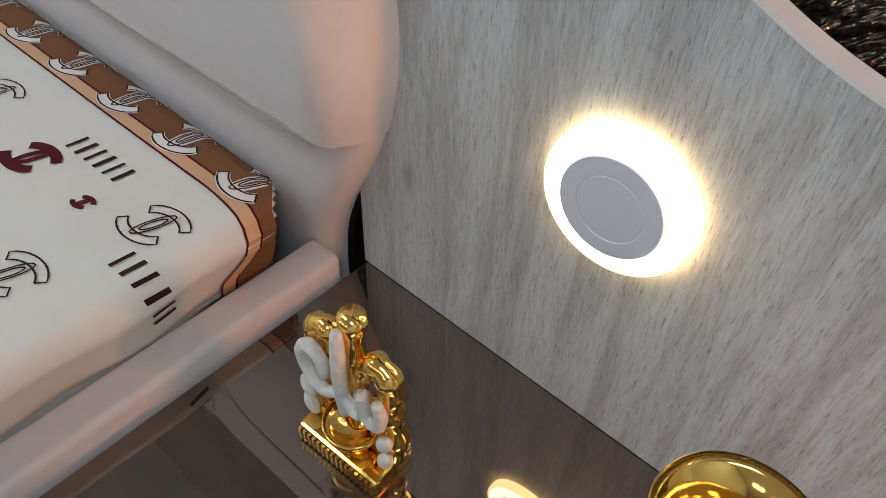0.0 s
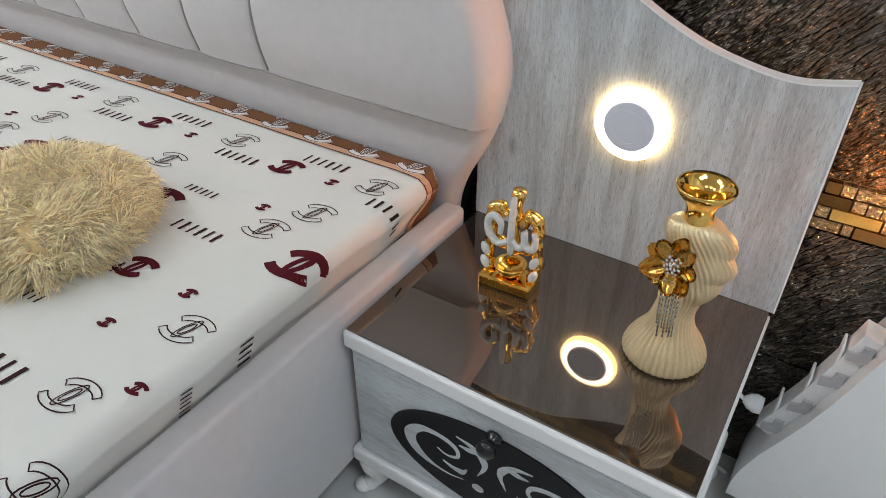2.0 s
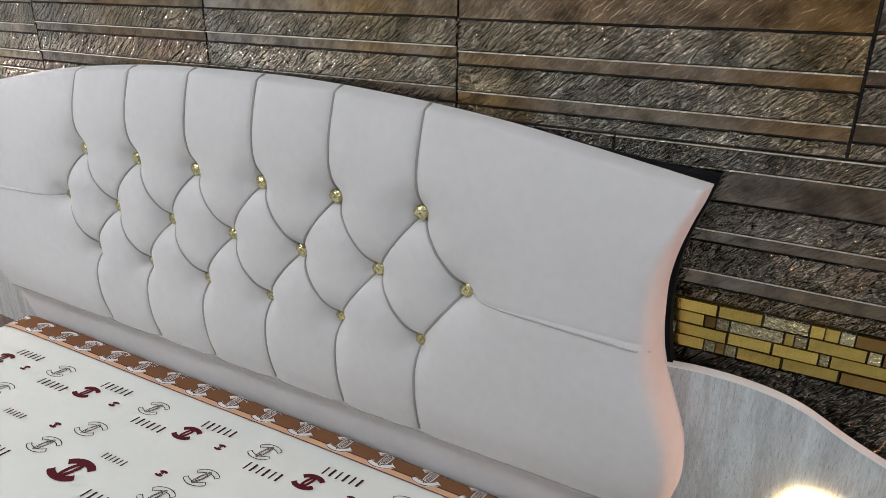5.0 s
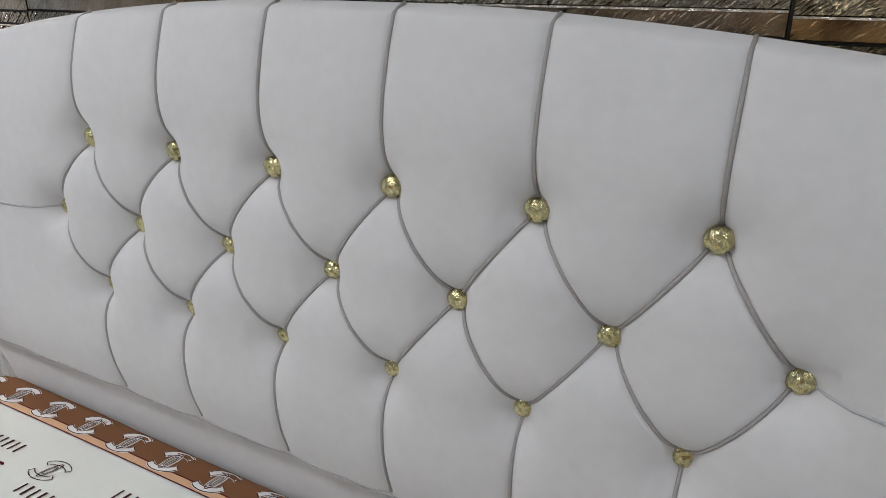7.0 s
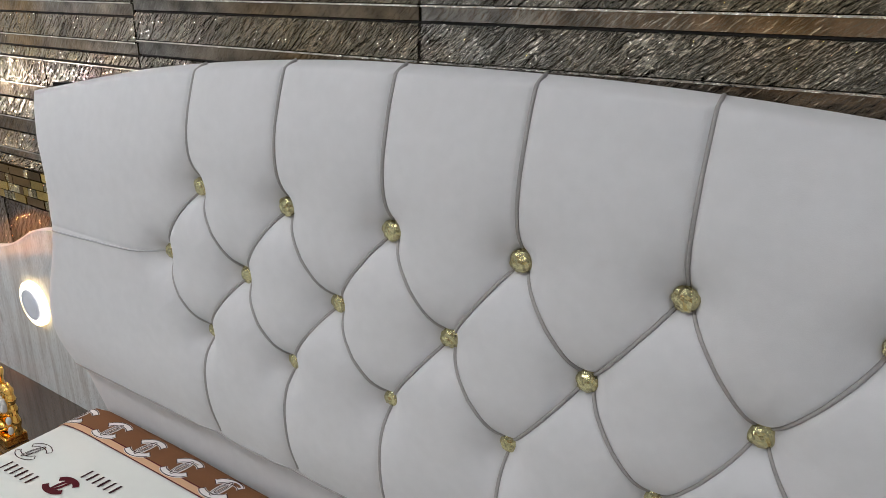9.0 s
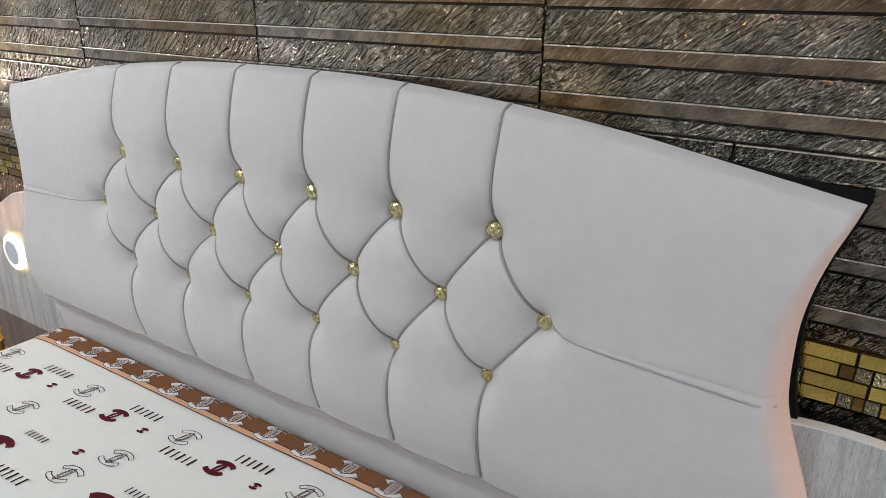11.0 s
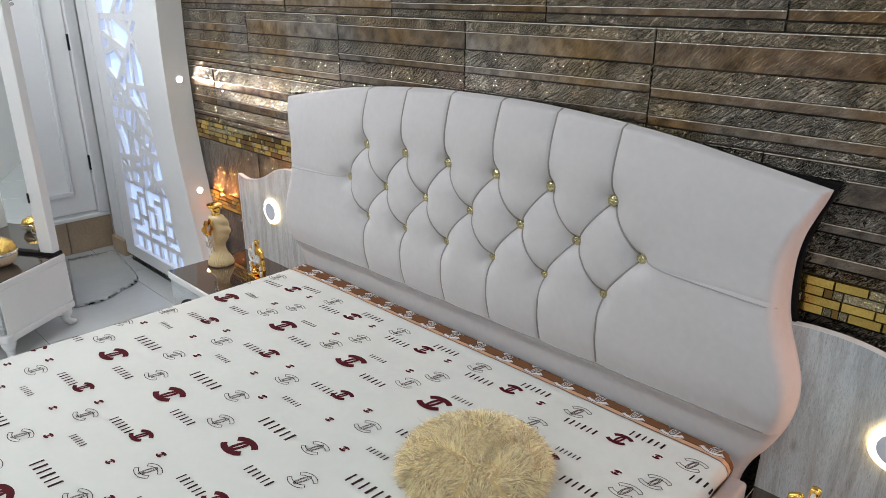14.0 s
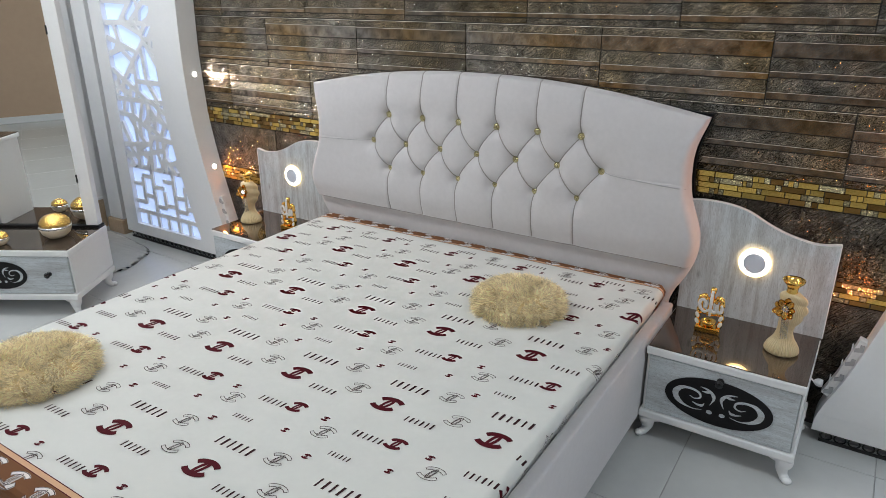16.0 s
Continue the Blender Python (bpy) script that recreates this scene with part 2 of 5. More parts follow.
MOSAIC_GOLD = mat("gold_glass", (0.64, 0.45, 0.12), 0.12, metal=0.88, var=0.25, scale=60, per_object=0.3, bump=0.3, bump_scale=160)
MOSAIC_BROWN = mat("bronze_glass", (0.22, 0.13, 0.04), 0.08, metal=0.85, var=0.2, scale=60, per_object=0.35)
MOSAIC_CRACK = mat("crackle_glass", (0.42, 0.38, 0.24), 0.09, metal=0.9, var=0.7, scale=150, per_object=0.3, bump=1.0, bump_scale=240, distance=0.006)
FLOOR_TILE = mat("pale_grey_porcelain", (0.56, 0.57, 0.56), 0.16, var=0.035, scale=2.5, per_object=0.02, coat=0.2)
FLOOR_GROUT = mat("grey_grout", (0.40, 0.40, 0.39), 0.8)
BROWN_TILE = mat("brown_step_tile", (0.40, 0.30, 0.20), 0.35, var=0.2, scale=9, per_object=0.06)
FLORAL = mat("grey_floral_print", (0.42, 0.38, 0.38), 0.5, var=0.2, scale=50)
PLASTIC = mat("white_plastic", (0.80, 0.80, 0.80), 0.35)
GREY_TAG = mat("grey_plastic", (0.22, 0.22, 0.23), 0.5)
LACE = mat("black_iron_trim", (0.015, 0.014, 0.014), 0.5)
CREAM = mat("cream_glaze", (0.75, 0.64, 0.48), 0.35, var=0.06, scale=20)
BRACKET = mat("pale_grey_plastic", (0.42, 0.42, 0.43), 0.5)
DOOR = mat("white_door_foil", (0.86, 0.86, 0.85), 0.4, var=0.02, scale=5)
FILM = mat("grey_film", (0.84, 0.84, 0.81), 0.13, var=0.05, scale=8, bump=0.3, bump_scale=12)
HINGE = mat("black_hinge", (0.02, 0.02, 0.02), 0.4, metal=0.6)


# ---- building helpers ----
def part(name, bm, material, parent=None, label="", smooth=False):
    me = bpy.data.meshes.new(name)
    bmesh.ops.recalc_face_normals(bm, faces=bm.faces)
    bm.to_mesh(me)
    bm.free()
    for m in material if isinstance(material, (list, tuple)) else (material,):
        me.materials.append(m)
    if smooth:
        me.polygons.foreach_set("use_smooth", [True] * len(me.polygons))
    ob = new(name, me)
    ob.parent = parent
    return tagged(ob, label)


def thing(name, label, category, m=None, group="", kind=""):
    ob = new(name)
    ob.empty_display_size = 0.05
    ob.matrix_world = m or Matrix()
    return tagged(ob, label, category, group, kind)


def box(x0, x1, y0, y1, z0, z1, bevel=0.0, bm=None, segments=2):
    own = bmesh.new()
    bmesh.ops.create_cube(own, size=1.0)
    for v in own.verts:
        v.co = Vector((x0 + (v.co.x + 0.5) * (x1 - x0), y0 + (v.co.y + 0.5) * (y1 - y0), z0 + (v.co.z + 0.5) * (z1 - z0)))
    if bevel:
        bmesh.ops.bevel(own, geom=own.edges[:], offset=bevel, segments=segments, affect="EDGES", profile=0.5)
    if bm is None:
        return own
    return join(bm, own)


def join(bm, other, m=None):
    """Adds the mesh other, moved by m, to bm."""
    if m is not None:
        other.transform(m)
    me = bpy.data.meshes.new("scratch")
    other.to_mesh(me)
    other.free()
    bm.from_mesh(me)
    bpy.data.meshes.remove(me)
    return bm


def lathe(profile, segments=32, rib=None):
    """A turned body from (radius, height) pairs; rib(angle, height) scales the radius."""
    bm, rings = bmesh.new(), []
    for r, z in profile:
        ring = []
        for i in range(segments):
            a = 2 * math.pi * i / segments
            k = rib(a, z) if rib else 1.0
            ring.append(bm.verts.new((r * k * math.cos(a), r * k * math.sin(a), z)))
        rings.append(ring)
    for lo, hi in zip(rings, rings[1:]):
        for i in range(segments):
            j = (i + 1) % segments
            bm.faces.new((lo[i], lo[j], hi[j], hi[i]))
    for ring in (rings[0], rings[-1]):
        bm.faces.new(ring)
    return bm


def tube(points, radius, segments=8, flat=1.0, bm=None):
    """A round rod along the points; radius one number or one per point."""
    pts = [Vector(p) for p in points]
    radii = radius if isinstance(radius, (list, tuple)) else [radius] * len(pts)
    bm, rings = bm or bmesh.new(), []
    up = Vector((0, 0, 1))
    for i, p in enumerate(pts):
        d = (pts[min(i + 1, len(pts) - 1)] - pts[max(i - 1, 0)]).normalized()
        if abs(d.dot(up)) > 0.95:
            up = Vector((0, 1, 0)) if abs(d.y) < 0.9 else Vector((1, 0, 0))
        a = d.cross(up).normalized()
        c = a.cross(d).normalized()
        up = c
        rings.append([bm.verts.new(p + radii[i] * (math.cos(2 * math.pi * k / segments) * a + flat * math.sin(2 * math.pi * k / segments) * c)) for k in range(segments)])
    for lo, hi in zip(rings, rings[1:]):
        for k in range(segments):
            j = (k + 1) % segments
            bm.faces.new((lo[k], lo[j], hi[j], hi[k]))
    bm.faces.new(rings[0])
    bm.faces.new(rings[-1][::-1])
    return bm


def smooth_line(points, steps=8):
    """Points along a smooth curve through the given ones."""
    p = [Vector(q) for q in points]
    p = [2 * p[0] - p[1]] + p + [2 * p[-1] - p[-2]]
    out = []
    for i in range(1, len(p) - 2):
        for k in range(steps):
            t = k / steps
            out.append(0.5 * (2 * p[i] + (p[i + 1] - p[i - 1]) * t + (2 * p[i - 1] - 5 * p[i] + 4 * p[i + 1] - p[i + 2]) * t * t
                              + (3 * p[i] - p[i - 1] - 3 * p[i + 1] + p[i + 2]) * t ** 3))
    return out + [p[-2]]


def prism(outline, y0, y1, bm=None):
    """A plate with the outline of (x, z) pairs, from y0 to y1."""
    bm = bm or bmesh.new()
    a = [bm.verts.new((x, y0, z)) for x, z in outline]
    c = [bm.verts.new((x, y1, z)) for x, z in outline]
    bm.faces.new(a)
    bm.faces.new(c[::-1])
    for i in range(len(a)):
        j = (i + 1) % len(a)
        bm.faces.new((a[i], c[i], c[j], a[j]))
    return bm


def strip_outline(points, widths):
    """The outline of a brush stroke along (x, z) points with the given widths."""
    left, right = [], []
    for i, (x, z) in enumerate(points):
        x0, z0 = points[max(i - 1, 0)]
        x1, z1 = points[min(i + 1, len(points) - 1)]
        d = math.hypot(x1 - x0, z1 - z0) or 1.0
        nx, nz = -(z1 - z0) / d, (x1 - x0) / d
        w = widths[i] if isinstance(widths, (list, tuple)) else widths
        left.append((x + nx * w / 2, z + nz * w / 2))
        right.append((x - nx * w / 2, z - nz * w / 2))
    return left + right[::-1]


def lerp(table, v):
    for (a, fa), (b, fb) in zip(table, table[1:]):
        if v <= b:
            k = max(0.0, (v - a) / (b - a))
            return fa + (fb - fa) * k
    return table[-1][1]


def ease(table, v):
    """Like lerp, with a smooth curve through the entries."""
    xs = [a for a, _ in table]
    if v <= xs[0]:
        return table[0][1]
    if v >= xs[-1]:
        return table[-1][1]
    i = max(k for k in range(len(xs) - 1) if xs[k] <= v)
    f = [b for _, b in table]

    def slope(k):
        if k == 0:
            return (f[1] - f[0]) / (xs[1] - xs[0])
        if k == len(xs) - 1:
            return (f[-1] - f[-2]) / (xs[-1] - xs[-2])
        return (f[k + 1] - f[k - 1]) / (xs[k + 1] - xs[k - 1])
    h = xs[i + 1] - xs[i]
    t = (v - xs[i]) / h
    return ((2 * t ** 3 - 3 * t ** 2 + 1) * f[i] + (t ** 3 - 2 * t ** 2 + t) * h * slope(i)
            + (-2 * t ** 3 + 3 * t ** 2) * f[i + 1] + (t ** 3 - t ** 2) * h * slope(i + 1))


# ---- the large structure ----
X0, X1, Y0, Y1, Z1 = (ROOM[k] for k in ("x0", "x1", "y0", "y1", "z1"))
tagged(part("floor", box(X0 - 0.1, X1 + 0.1, Y0 - 0.1, Y1 + 0.1, -0.12, -0.004), FLOOR_GROUT), "glossy pale grey porcelain tile floor", "floor", kind="structure")
wall_north = tagged(part("wall_north", box(X0, X1, Y1, Y1 + 0.12, 0, Z1), GROUT), "bronze glazed relief tile wall with gold mosaic strips", "wall", kind="structure")
tagged(part("wall_south", box(X0, X1, Y0 - 0.12, Y0, 0, Z1), BEIGE_WALL), "plain beige painted showroom wall", "wall", kind="structure")
tagged(part("wall_east", box(X1, X1 + 0.12, Y0 - 0.12, Y1 + 0.12, 0, Z1), WHITE_WALL), "plain white painted wall", "wall", kind="structure")
tagged(part("wall_west", box(X0 - 0.12, X0, Y0 - 0.12, -1.13, 0, Z1), WHITE_WALL), "plain white painted wall beside a raised door", "wall", kind="structure")
tagged(part("wall_west_corner", box(X0 - 0.12, X0, -0.07, Y1 + 0.12, 0, Z1), WHITE_WALL), "white plastered wall strip in the room corner", "wall", kind="structure")
tagged(part("wall_west_lintel", box(X0 - 0.12, X0, -1.13, -0.07, 2.32, Z1), WHITE_WALL), "white wall above the raised door", "wall", kind="structure")
tagged(part("ceiling", box(X0 - 0.12, X1 + 0.12, Y0 - 0.12, Y1 + 0.12, Z1, Z1 + 0.1), WHITE_WALL), "plain white showroom ceiling", "ceiling", kind="structure")
tagged(part("baseboard", box(X0, X1, Y0, Y0 + 0.015, 0, 0.08, 0.003), WHITE), "white baseboard under the beige wall", "baseboard", kind="structure")
for lx, ly, _ in CEILING_LAMPS:
    lamp = thing("ceiling_light", "flat square white led ceiling light panel, lit", "ceiling light", pose(lx, ly, Z1), "ceiling light panels")
    part("frame", box(-0.66, 0.66, -0.36, 0.36, -0.03, -0.001, 0.005), WHITE, lamp)
    part("diffuser", box(-0.6, 0.6, -0.3, 0.3, -0.038, -0.031, 0.001), CEILING_GLOW, lamp)

# white corner pilaster between the side panel and the door wall
pil = thing("pilaster", "white plastered pilaster filling the room corner", "pilaster", pose(-2.9, 0, 0), kind="structure")
part("shaft", box(-0.045, 0.10, -0.095, 0.0, 0.10, 2.94, 0.004), WHITE_WALL, pil)
part("plinth", box(-0.055, 0.12, -0.115, 0.0, 0.0, 0.099, 0.004), BROWN_TILE, pil)

# raised door in the west wall with its tiled step
door = thing("door_1", "white panelled interior door with a grey floral print, closed", "door", pose(X0, 0.12, 0), kind="structure")
part("frame", box(-0.06, 0.02, -0.25, -0.19, 0.23, 2.32, 0.004), WHITE, door)
part("frame", box(-0.06, 0.02, -1.25, -1.19, 0.23, 2.32, 0.004), WHITE, door)
part("lintel", box(-0.06, 0.02, -1.188, -0.252, 2.26, 2.32, 0.004), WHITE, door)
leaf = part("leaf", box(-0.05, -0.012, -1.185, -0.255, 0.245, 2.255, 0.003), DOOR, door)
for y0, y1, z0, z1 in ((-1.07, -0.37, 0.36, 0.385), (-1.07, -0.37, 2.1, 2.125), (-1.07, -1.045, 0.387, 2.098), (-0.395, -0.37, 0.387, 2.098)):
    part("moulding", box(-0.0115, 0.002, y0, y1, z0, z1, 0.004), WHITE, leaf)
for z in (0.5, 1.2, 1.9):
    part("hinge", tube([(0.0, -0.253, z), (0.0, -0.253, z + 0.09)], 0.008), HINGE, door)
rng = random.Random(5)
bm = bmesh.new()
for z in (0.55, 0.62, 0.95, 1.05, 1.16, 1.45, 1.55, 1.85):
    y = -0.72 + rng.uniform(-0.2, 0.2)
    stem = smooth_line([(-0.0105, y, z - 0.08), (-0.0105, y + rng.uniform(-0.04, 0.04), z), (-0.0105, y + rng.uniform(-0.08, 0.08), z + 0.09)], 4)
    tube(stem, 0.0022, 5, bm=bm)
    for k in range(9):
        c = stem[rng.randrange(len(stem))] + Vector((0, rng.uniform(-0.045, 0.045), rng.uniform(-0.03, 0.03)))
        for p in range(5):
            a = 2 * math.pi * p / 5 + rng.random()
            r = rng.uniform(0.011, 0.019)
            bmesh.ops.create_icosphere(bm, subdivisions=1, radius=1.0, matrix=Matrix.Translation(c + Vector((0, r * math.cos(a), r * math.sin(a)))) @ Matrix.Diagonal((0.0016, r * 0.7, r * 0.55, 1)))
part("floral_print", bm, FLORAL, leaf, "grey flower spray print")
step = thing("door_step", "raised threshold clad in mottled brown tiles", "step", pose(X0, 0.12, 0), kind="structure")
part("core", box(-0.12, -0.011, -1.25, -0.19, 0.0, 0.2), GROUT, step)
for k in range(4):
    part("tile", box(-0.01, 0.012, -0.45 - 0.264 * k, -0.19 - 0.264 * k, 0.002, 0.205, 0.002), BROWN_TILE, step)
part("sill", box(-0.12, 0.02, -1.25, -0.19, 0.206, 0.229, 0.004), WHITE, step)


# ---- the bed ----
BUTTONS = ([((i - 3.5) * 0.19125, 1.035) for i in range(1, 7)] + [((i - 4) * 0.19125, 0.905) for i in range(1, 8)]
           + [((i - 3.5) * 0.19125, 0.780) for i in range(1, 7)])
CORDS = []
for i in range(6):
    xb = (i - 2.5) * 0.19125
    CORDS += [((xb, 1.035), (xb - 0.0956, 0.905)), ((xb, 1.035), (xb + 0.0956, 0.905)),
              ((xb - 0.0956, 0.905), (xb, 0.780)), ((xb + 0.0956, 0.905), (xb, 0.780)),
              ((xb, 0.780), (xb, 0.580))]
SEAM_Z = 0.577
SIDE = [(0.36, 0.882), (0.41, 0.888), (0.46, 0.905), (0.51, 0.932), (0.56, 0.955), (0.61, 0.971), (0.66, 0.978), (0.71, 0.974), (0.75, 0.962),
        (0.80, 0.943), (0.85, 0.925), (0.895, 0.917), (0.94, 0.914), (0.99, 0.914), (1.04, 0.921), (1.09, 0.935), (1.12, 0.946), (1.15, 0.955)]
TOP = [(0.0, 1.249), (0.2, 1.246), (0.4, 1.233), (0.6, 1.211), (0.75, 1.187), (0.85, 1.169), (0.92, 1.156), (0.955, 1.150)]


def near_line(x, z, a, b):
    dx, dz = b[0] - a[0], b[1] - a[1]
    t = np.clip(((x - a[0]) * dx + (z - a[1]) * dz) / (dx * dx + dz * dz), 0.0, 1.0)
    return np.hypot(x - a[0] - t * dx, z - a[1] - t * dz)


def top_of(x):
    return ease(TOP, min(abs(x), 0.955))


ALL_CORDS = CORDS + [(((i - 2.5) * 0.19125, 1.035), ((i - 2.5) * 0.19125, top_of((i - 2.5) * 0.19125))) for i in range(6)]


def pad(x, z, top):
    """Front of the headboard's padding: deep at the buttons, grooved along the cords, rounded at the rim."""
    low = 0.074 + 0.010 * np.maximum(0.0, z - 0.40) / 0.177
    front = 0.127 - 0.024 * np.exp(-(np.maximum(0.0, z - SEAM_Z) / 0.055) ** 1.4)
    front -= 0.016 * np.clip((z - SEAM_Z - 0.20) / 0.4, 0.0, 1.0)
    front -= 0.034 * np.maximum(0.0, 1 - (top - z) / 0.15) ** 2
    near = np.full_like(x, 9.0)
    for bx, bz in BUTTONS:
        near = np.minimum(near, np.hypot(x - bx, z - bz))
    front -= 0.026 * np.exp(-(near / 0.021) ** 1.4) + 0.019 * np.exp(-(near / 0.044) ** 1.5)
    cord = np.full_like(x, 9.0)
    for a, b in ALL_CORDS:
        cord = np.minimum(cord, near_line(x, z, a, b))
    front -= 0.0075 * np.exp(-cord / 0.0042) + 0.0045 * np.exp(-(cord / 0.026) ** 2)
    side = np.maximum(0.0, np.abs(x) - 0.574)
    front -= np.where(np.abs(x) > 0.574, 0.0022 * np.exp(-np.abs(z - 0.905 + 0.012 * side) / 0.006), 0.0)
    return np.where(z < SEAM_Z, low, front)


def rim(x, z, half, top):
    """How far the padding rolls back towards the outline."""
    d = np.minimum(half - np.abs(x), (top - z) * 3.0)
    r = np.where(d < half - np.abs(x), 0.046, 0.046 * (0.3 + 0.7 * np.clip((top - z) / 0.16, 0.0, 1.0)))
    k = np.clip(1 - np.maximum(d, 0.0) / r, 0.0, 1.0)
    return 0.056 * (1 - np.sqrt(np.maximum(0.0, 1 - k ** 3.4)))


SIDE_Z = np.linspace(0.30, 1.26, 500)
SIDE_X = np.array([ease(SIDE, z) for z in SIDE_Z])


def front_of(x, z, top):
    half = np.interp(z, SIDE_Z, SIDE_X)
    return -np.maximum(0.046, pad(x, z, top) - rim(x, z, half, top) * np.where(z > SEAM_Z, 1.0, 0.45))


bed = thing("bed", "double bed upholstered in pale lilac velour with a tufted headboard", "bed")
NU, NV, Z0 = 700, 480, 0.30
u = np.linspace(-1, 1, NU + 1)
u = np.sin(u * math.pi / 2) * 0.35 + u * 0.65
tops = np.array([top_of(q * 0.955) for q in u])[None, :]
zz = Z0 + np.linspace(0, 1, NV + 1)[:, None] * (tops - Z0)
xx = u[None, :] * np.interp(zz, SIDE_Z, SIDE_X)
yy = front_of(xx, zz, tops)
verts = [(x, y - 0.0016 * noise.noise(Vector((x * 7, z * 7, 2.0))) - 0.0007 * noise.noise(Vector((x * 22, z * 22, 5.0))), z)
         for x, y, z in zip(xx.ravel().tolist(), yy.ravel().tolist(), zz.ravel().tolist())]
faces = []
front_count = len(verts)
for j in range(NV):
    for i in range(NU):
        a = j * (NU + 1) + i
        faces.append((a, a + 1, a + NU + 2, a + NU + 1))
loop = [i for i in range(NU + 1)] + [(j * (NU + 1) + NU) for j in range(1, NV + 1)] + [NV * (NU + 1) + i for i in range(NU - 1, -1, -1)] + [j * (NU + 1) for j in range(NV - 1, 0, -1)]
for v in loop:
    x, y, z = verts[v]
    verts.append((x * 0.996, -0.036, z - (0.003 if z > 1.1 else 0)))
n = len(loop)
for k in range(n):
    j = (k + 1) % n
    faces.append((loop[k], front_count + k, front_count + j, loop[j]))
faces.append(tuple(front_count + k for k in range(n)))
me = bpy.data.meshes.new("headboard")
me.from_pydata(verts, [], faces)
me.materials.append(FABRIC)
me.polygons.foreach_set("use_smooth", [True] * (len(me.polygons) - 1) + [False])
headboard = new("headboard", me)
headboard.parent = bed
tagged(headboard, "tufted pale lilac headboard with curved sides")
outline = [(ease(SIDE, z) + 0.004, z) for z in np.linspace(0.30, 1.15, 30)] + [(x, top_of(x) - 0.012 + 0.021 * (abs(x) / 0.96) ** 6) for x in np.linspace(0.960, -0.960, 40)] + [(-ease(SIDE, z) - 0.004, z) for z in np.linspace(1.15, 0.30, 30)]
part("backing_board", prism(outline, -0.0355, -0.012), BACKING, bed, "black backing board")


def surface_y(x, z):
    return float(front_of(np.array([float(x)]), np.array([float(z)]), np.array([top_of(x)]))[0])


for a, b in ALL_CORDS:
    pts = []
    for k in range(41):
        t = k / 40
        x, z = a[0] + (b[0] - a[0]) * t, a[1] + (b[1] - a[1]) * t
        pts.append((x, surface_y(x, z) - 0.0030, z))
    part("piping_cord", tube(pts, 0.0025, 8), PIPING, headboard, "", True)
for s in (-1, 1):
    pts = []
    for k in range(16):
        x = s * (0.574 + 0.335 * k / 15)
        z = 0.905 - 0.012 * (abs(x) - 0.574) - 0.012 * k / 15
        pts.append((x, surface_y(x, z) - 0.0012, z))
    part("piping_cord", tube(pts, 0.0017, 6), SEAM, headboard, "thin covered side seam", True)
# lower seam: a darker tube stands in for the shade in its crease
pts = [(x, surface_y(x, SEAM_Z + 0.001) - 0.0004, SEAM_Z) for x in np.linspace(-0.93, 0.93, 60)]
part("seam", tube(pts, 0.0016, 6), PIPING, headboard, "", True)

button_bm = bmesh.new()
bmesh.ops.create_icosphere(button_bm, subdivisions=3, radius=0.0152)
rng = random.Random(8)
for v in button_bm.verts:
    d = v.co.normalized()
    v.co *= 1 + 0.16 * noise.noise(d * 2.6) + 0.10 * noise.noise(d * 6.0 + Vector((3, 1, 2))) + rng.uniform(-0.03, 0.03)
    v.co.y *= 0.66
first_button = part("button", button_bm, BUTTON, headboard, "faceted gold crystal button")
bx, bz = BUTTONS[0]
first_button.location = (bx, -0.0815, bz)
for bx, bz in BUTTONS[1:]:
    b = new("button", first_button.data)
    b.parent, b.location = headboard, (bx, -0.0815, bz)
    b.rotation_euler = (0, rng.uniform(0, 6), 0)
    tagged(b, "faceted gold crystal button")

for s in (-1, 1):
    x0, x1 = sorted((s * 0.866, s * 0.911))
    part("side_rail", box(x0, x1, -2.16, -0.070, 0.075, 0.408, 0.009, segments=3), FABRIC, bed, "", True)
part("foot_rail", box(-0.877, 0.877, -2.16, -2.125, 0.075, 0.40, 0.006, segments=3), FABRIC, bed, "", True)
part("slat_base", box(-0.86, 0.86, -2.12, -0.13, 0.12, 0.2), FABRIC, bed)
for s in (-1, 1):
    for y in (-2.05, -0.25):
        part("foot", box(s * 0.8 - 0.03, s * 0.8 + 0.03, y - 0.03, y + 0.03, 0.0, 0.119, 0.004), BLACK_PLATE, bed)

# mattress with its printed sheet
A_HALF, Y_HEAD, Y_FOOT, TOP_Z, EDGE = 0.886, -0.088, -2.115, 0.489, 0.024


def wrap(d, flat, r):
    """Sideways reach and drop of cloth that runs d from the middle and bends over an edge."""
    if d <= flat:
        return d, 0.0
    a = (d - flat) / r
    if a < math.pi / 2:
        return flat + r * math.sin(a), r * (1 - math.cos(a))
    return flat + r, r + (d - flat - r * math.pi / 2)


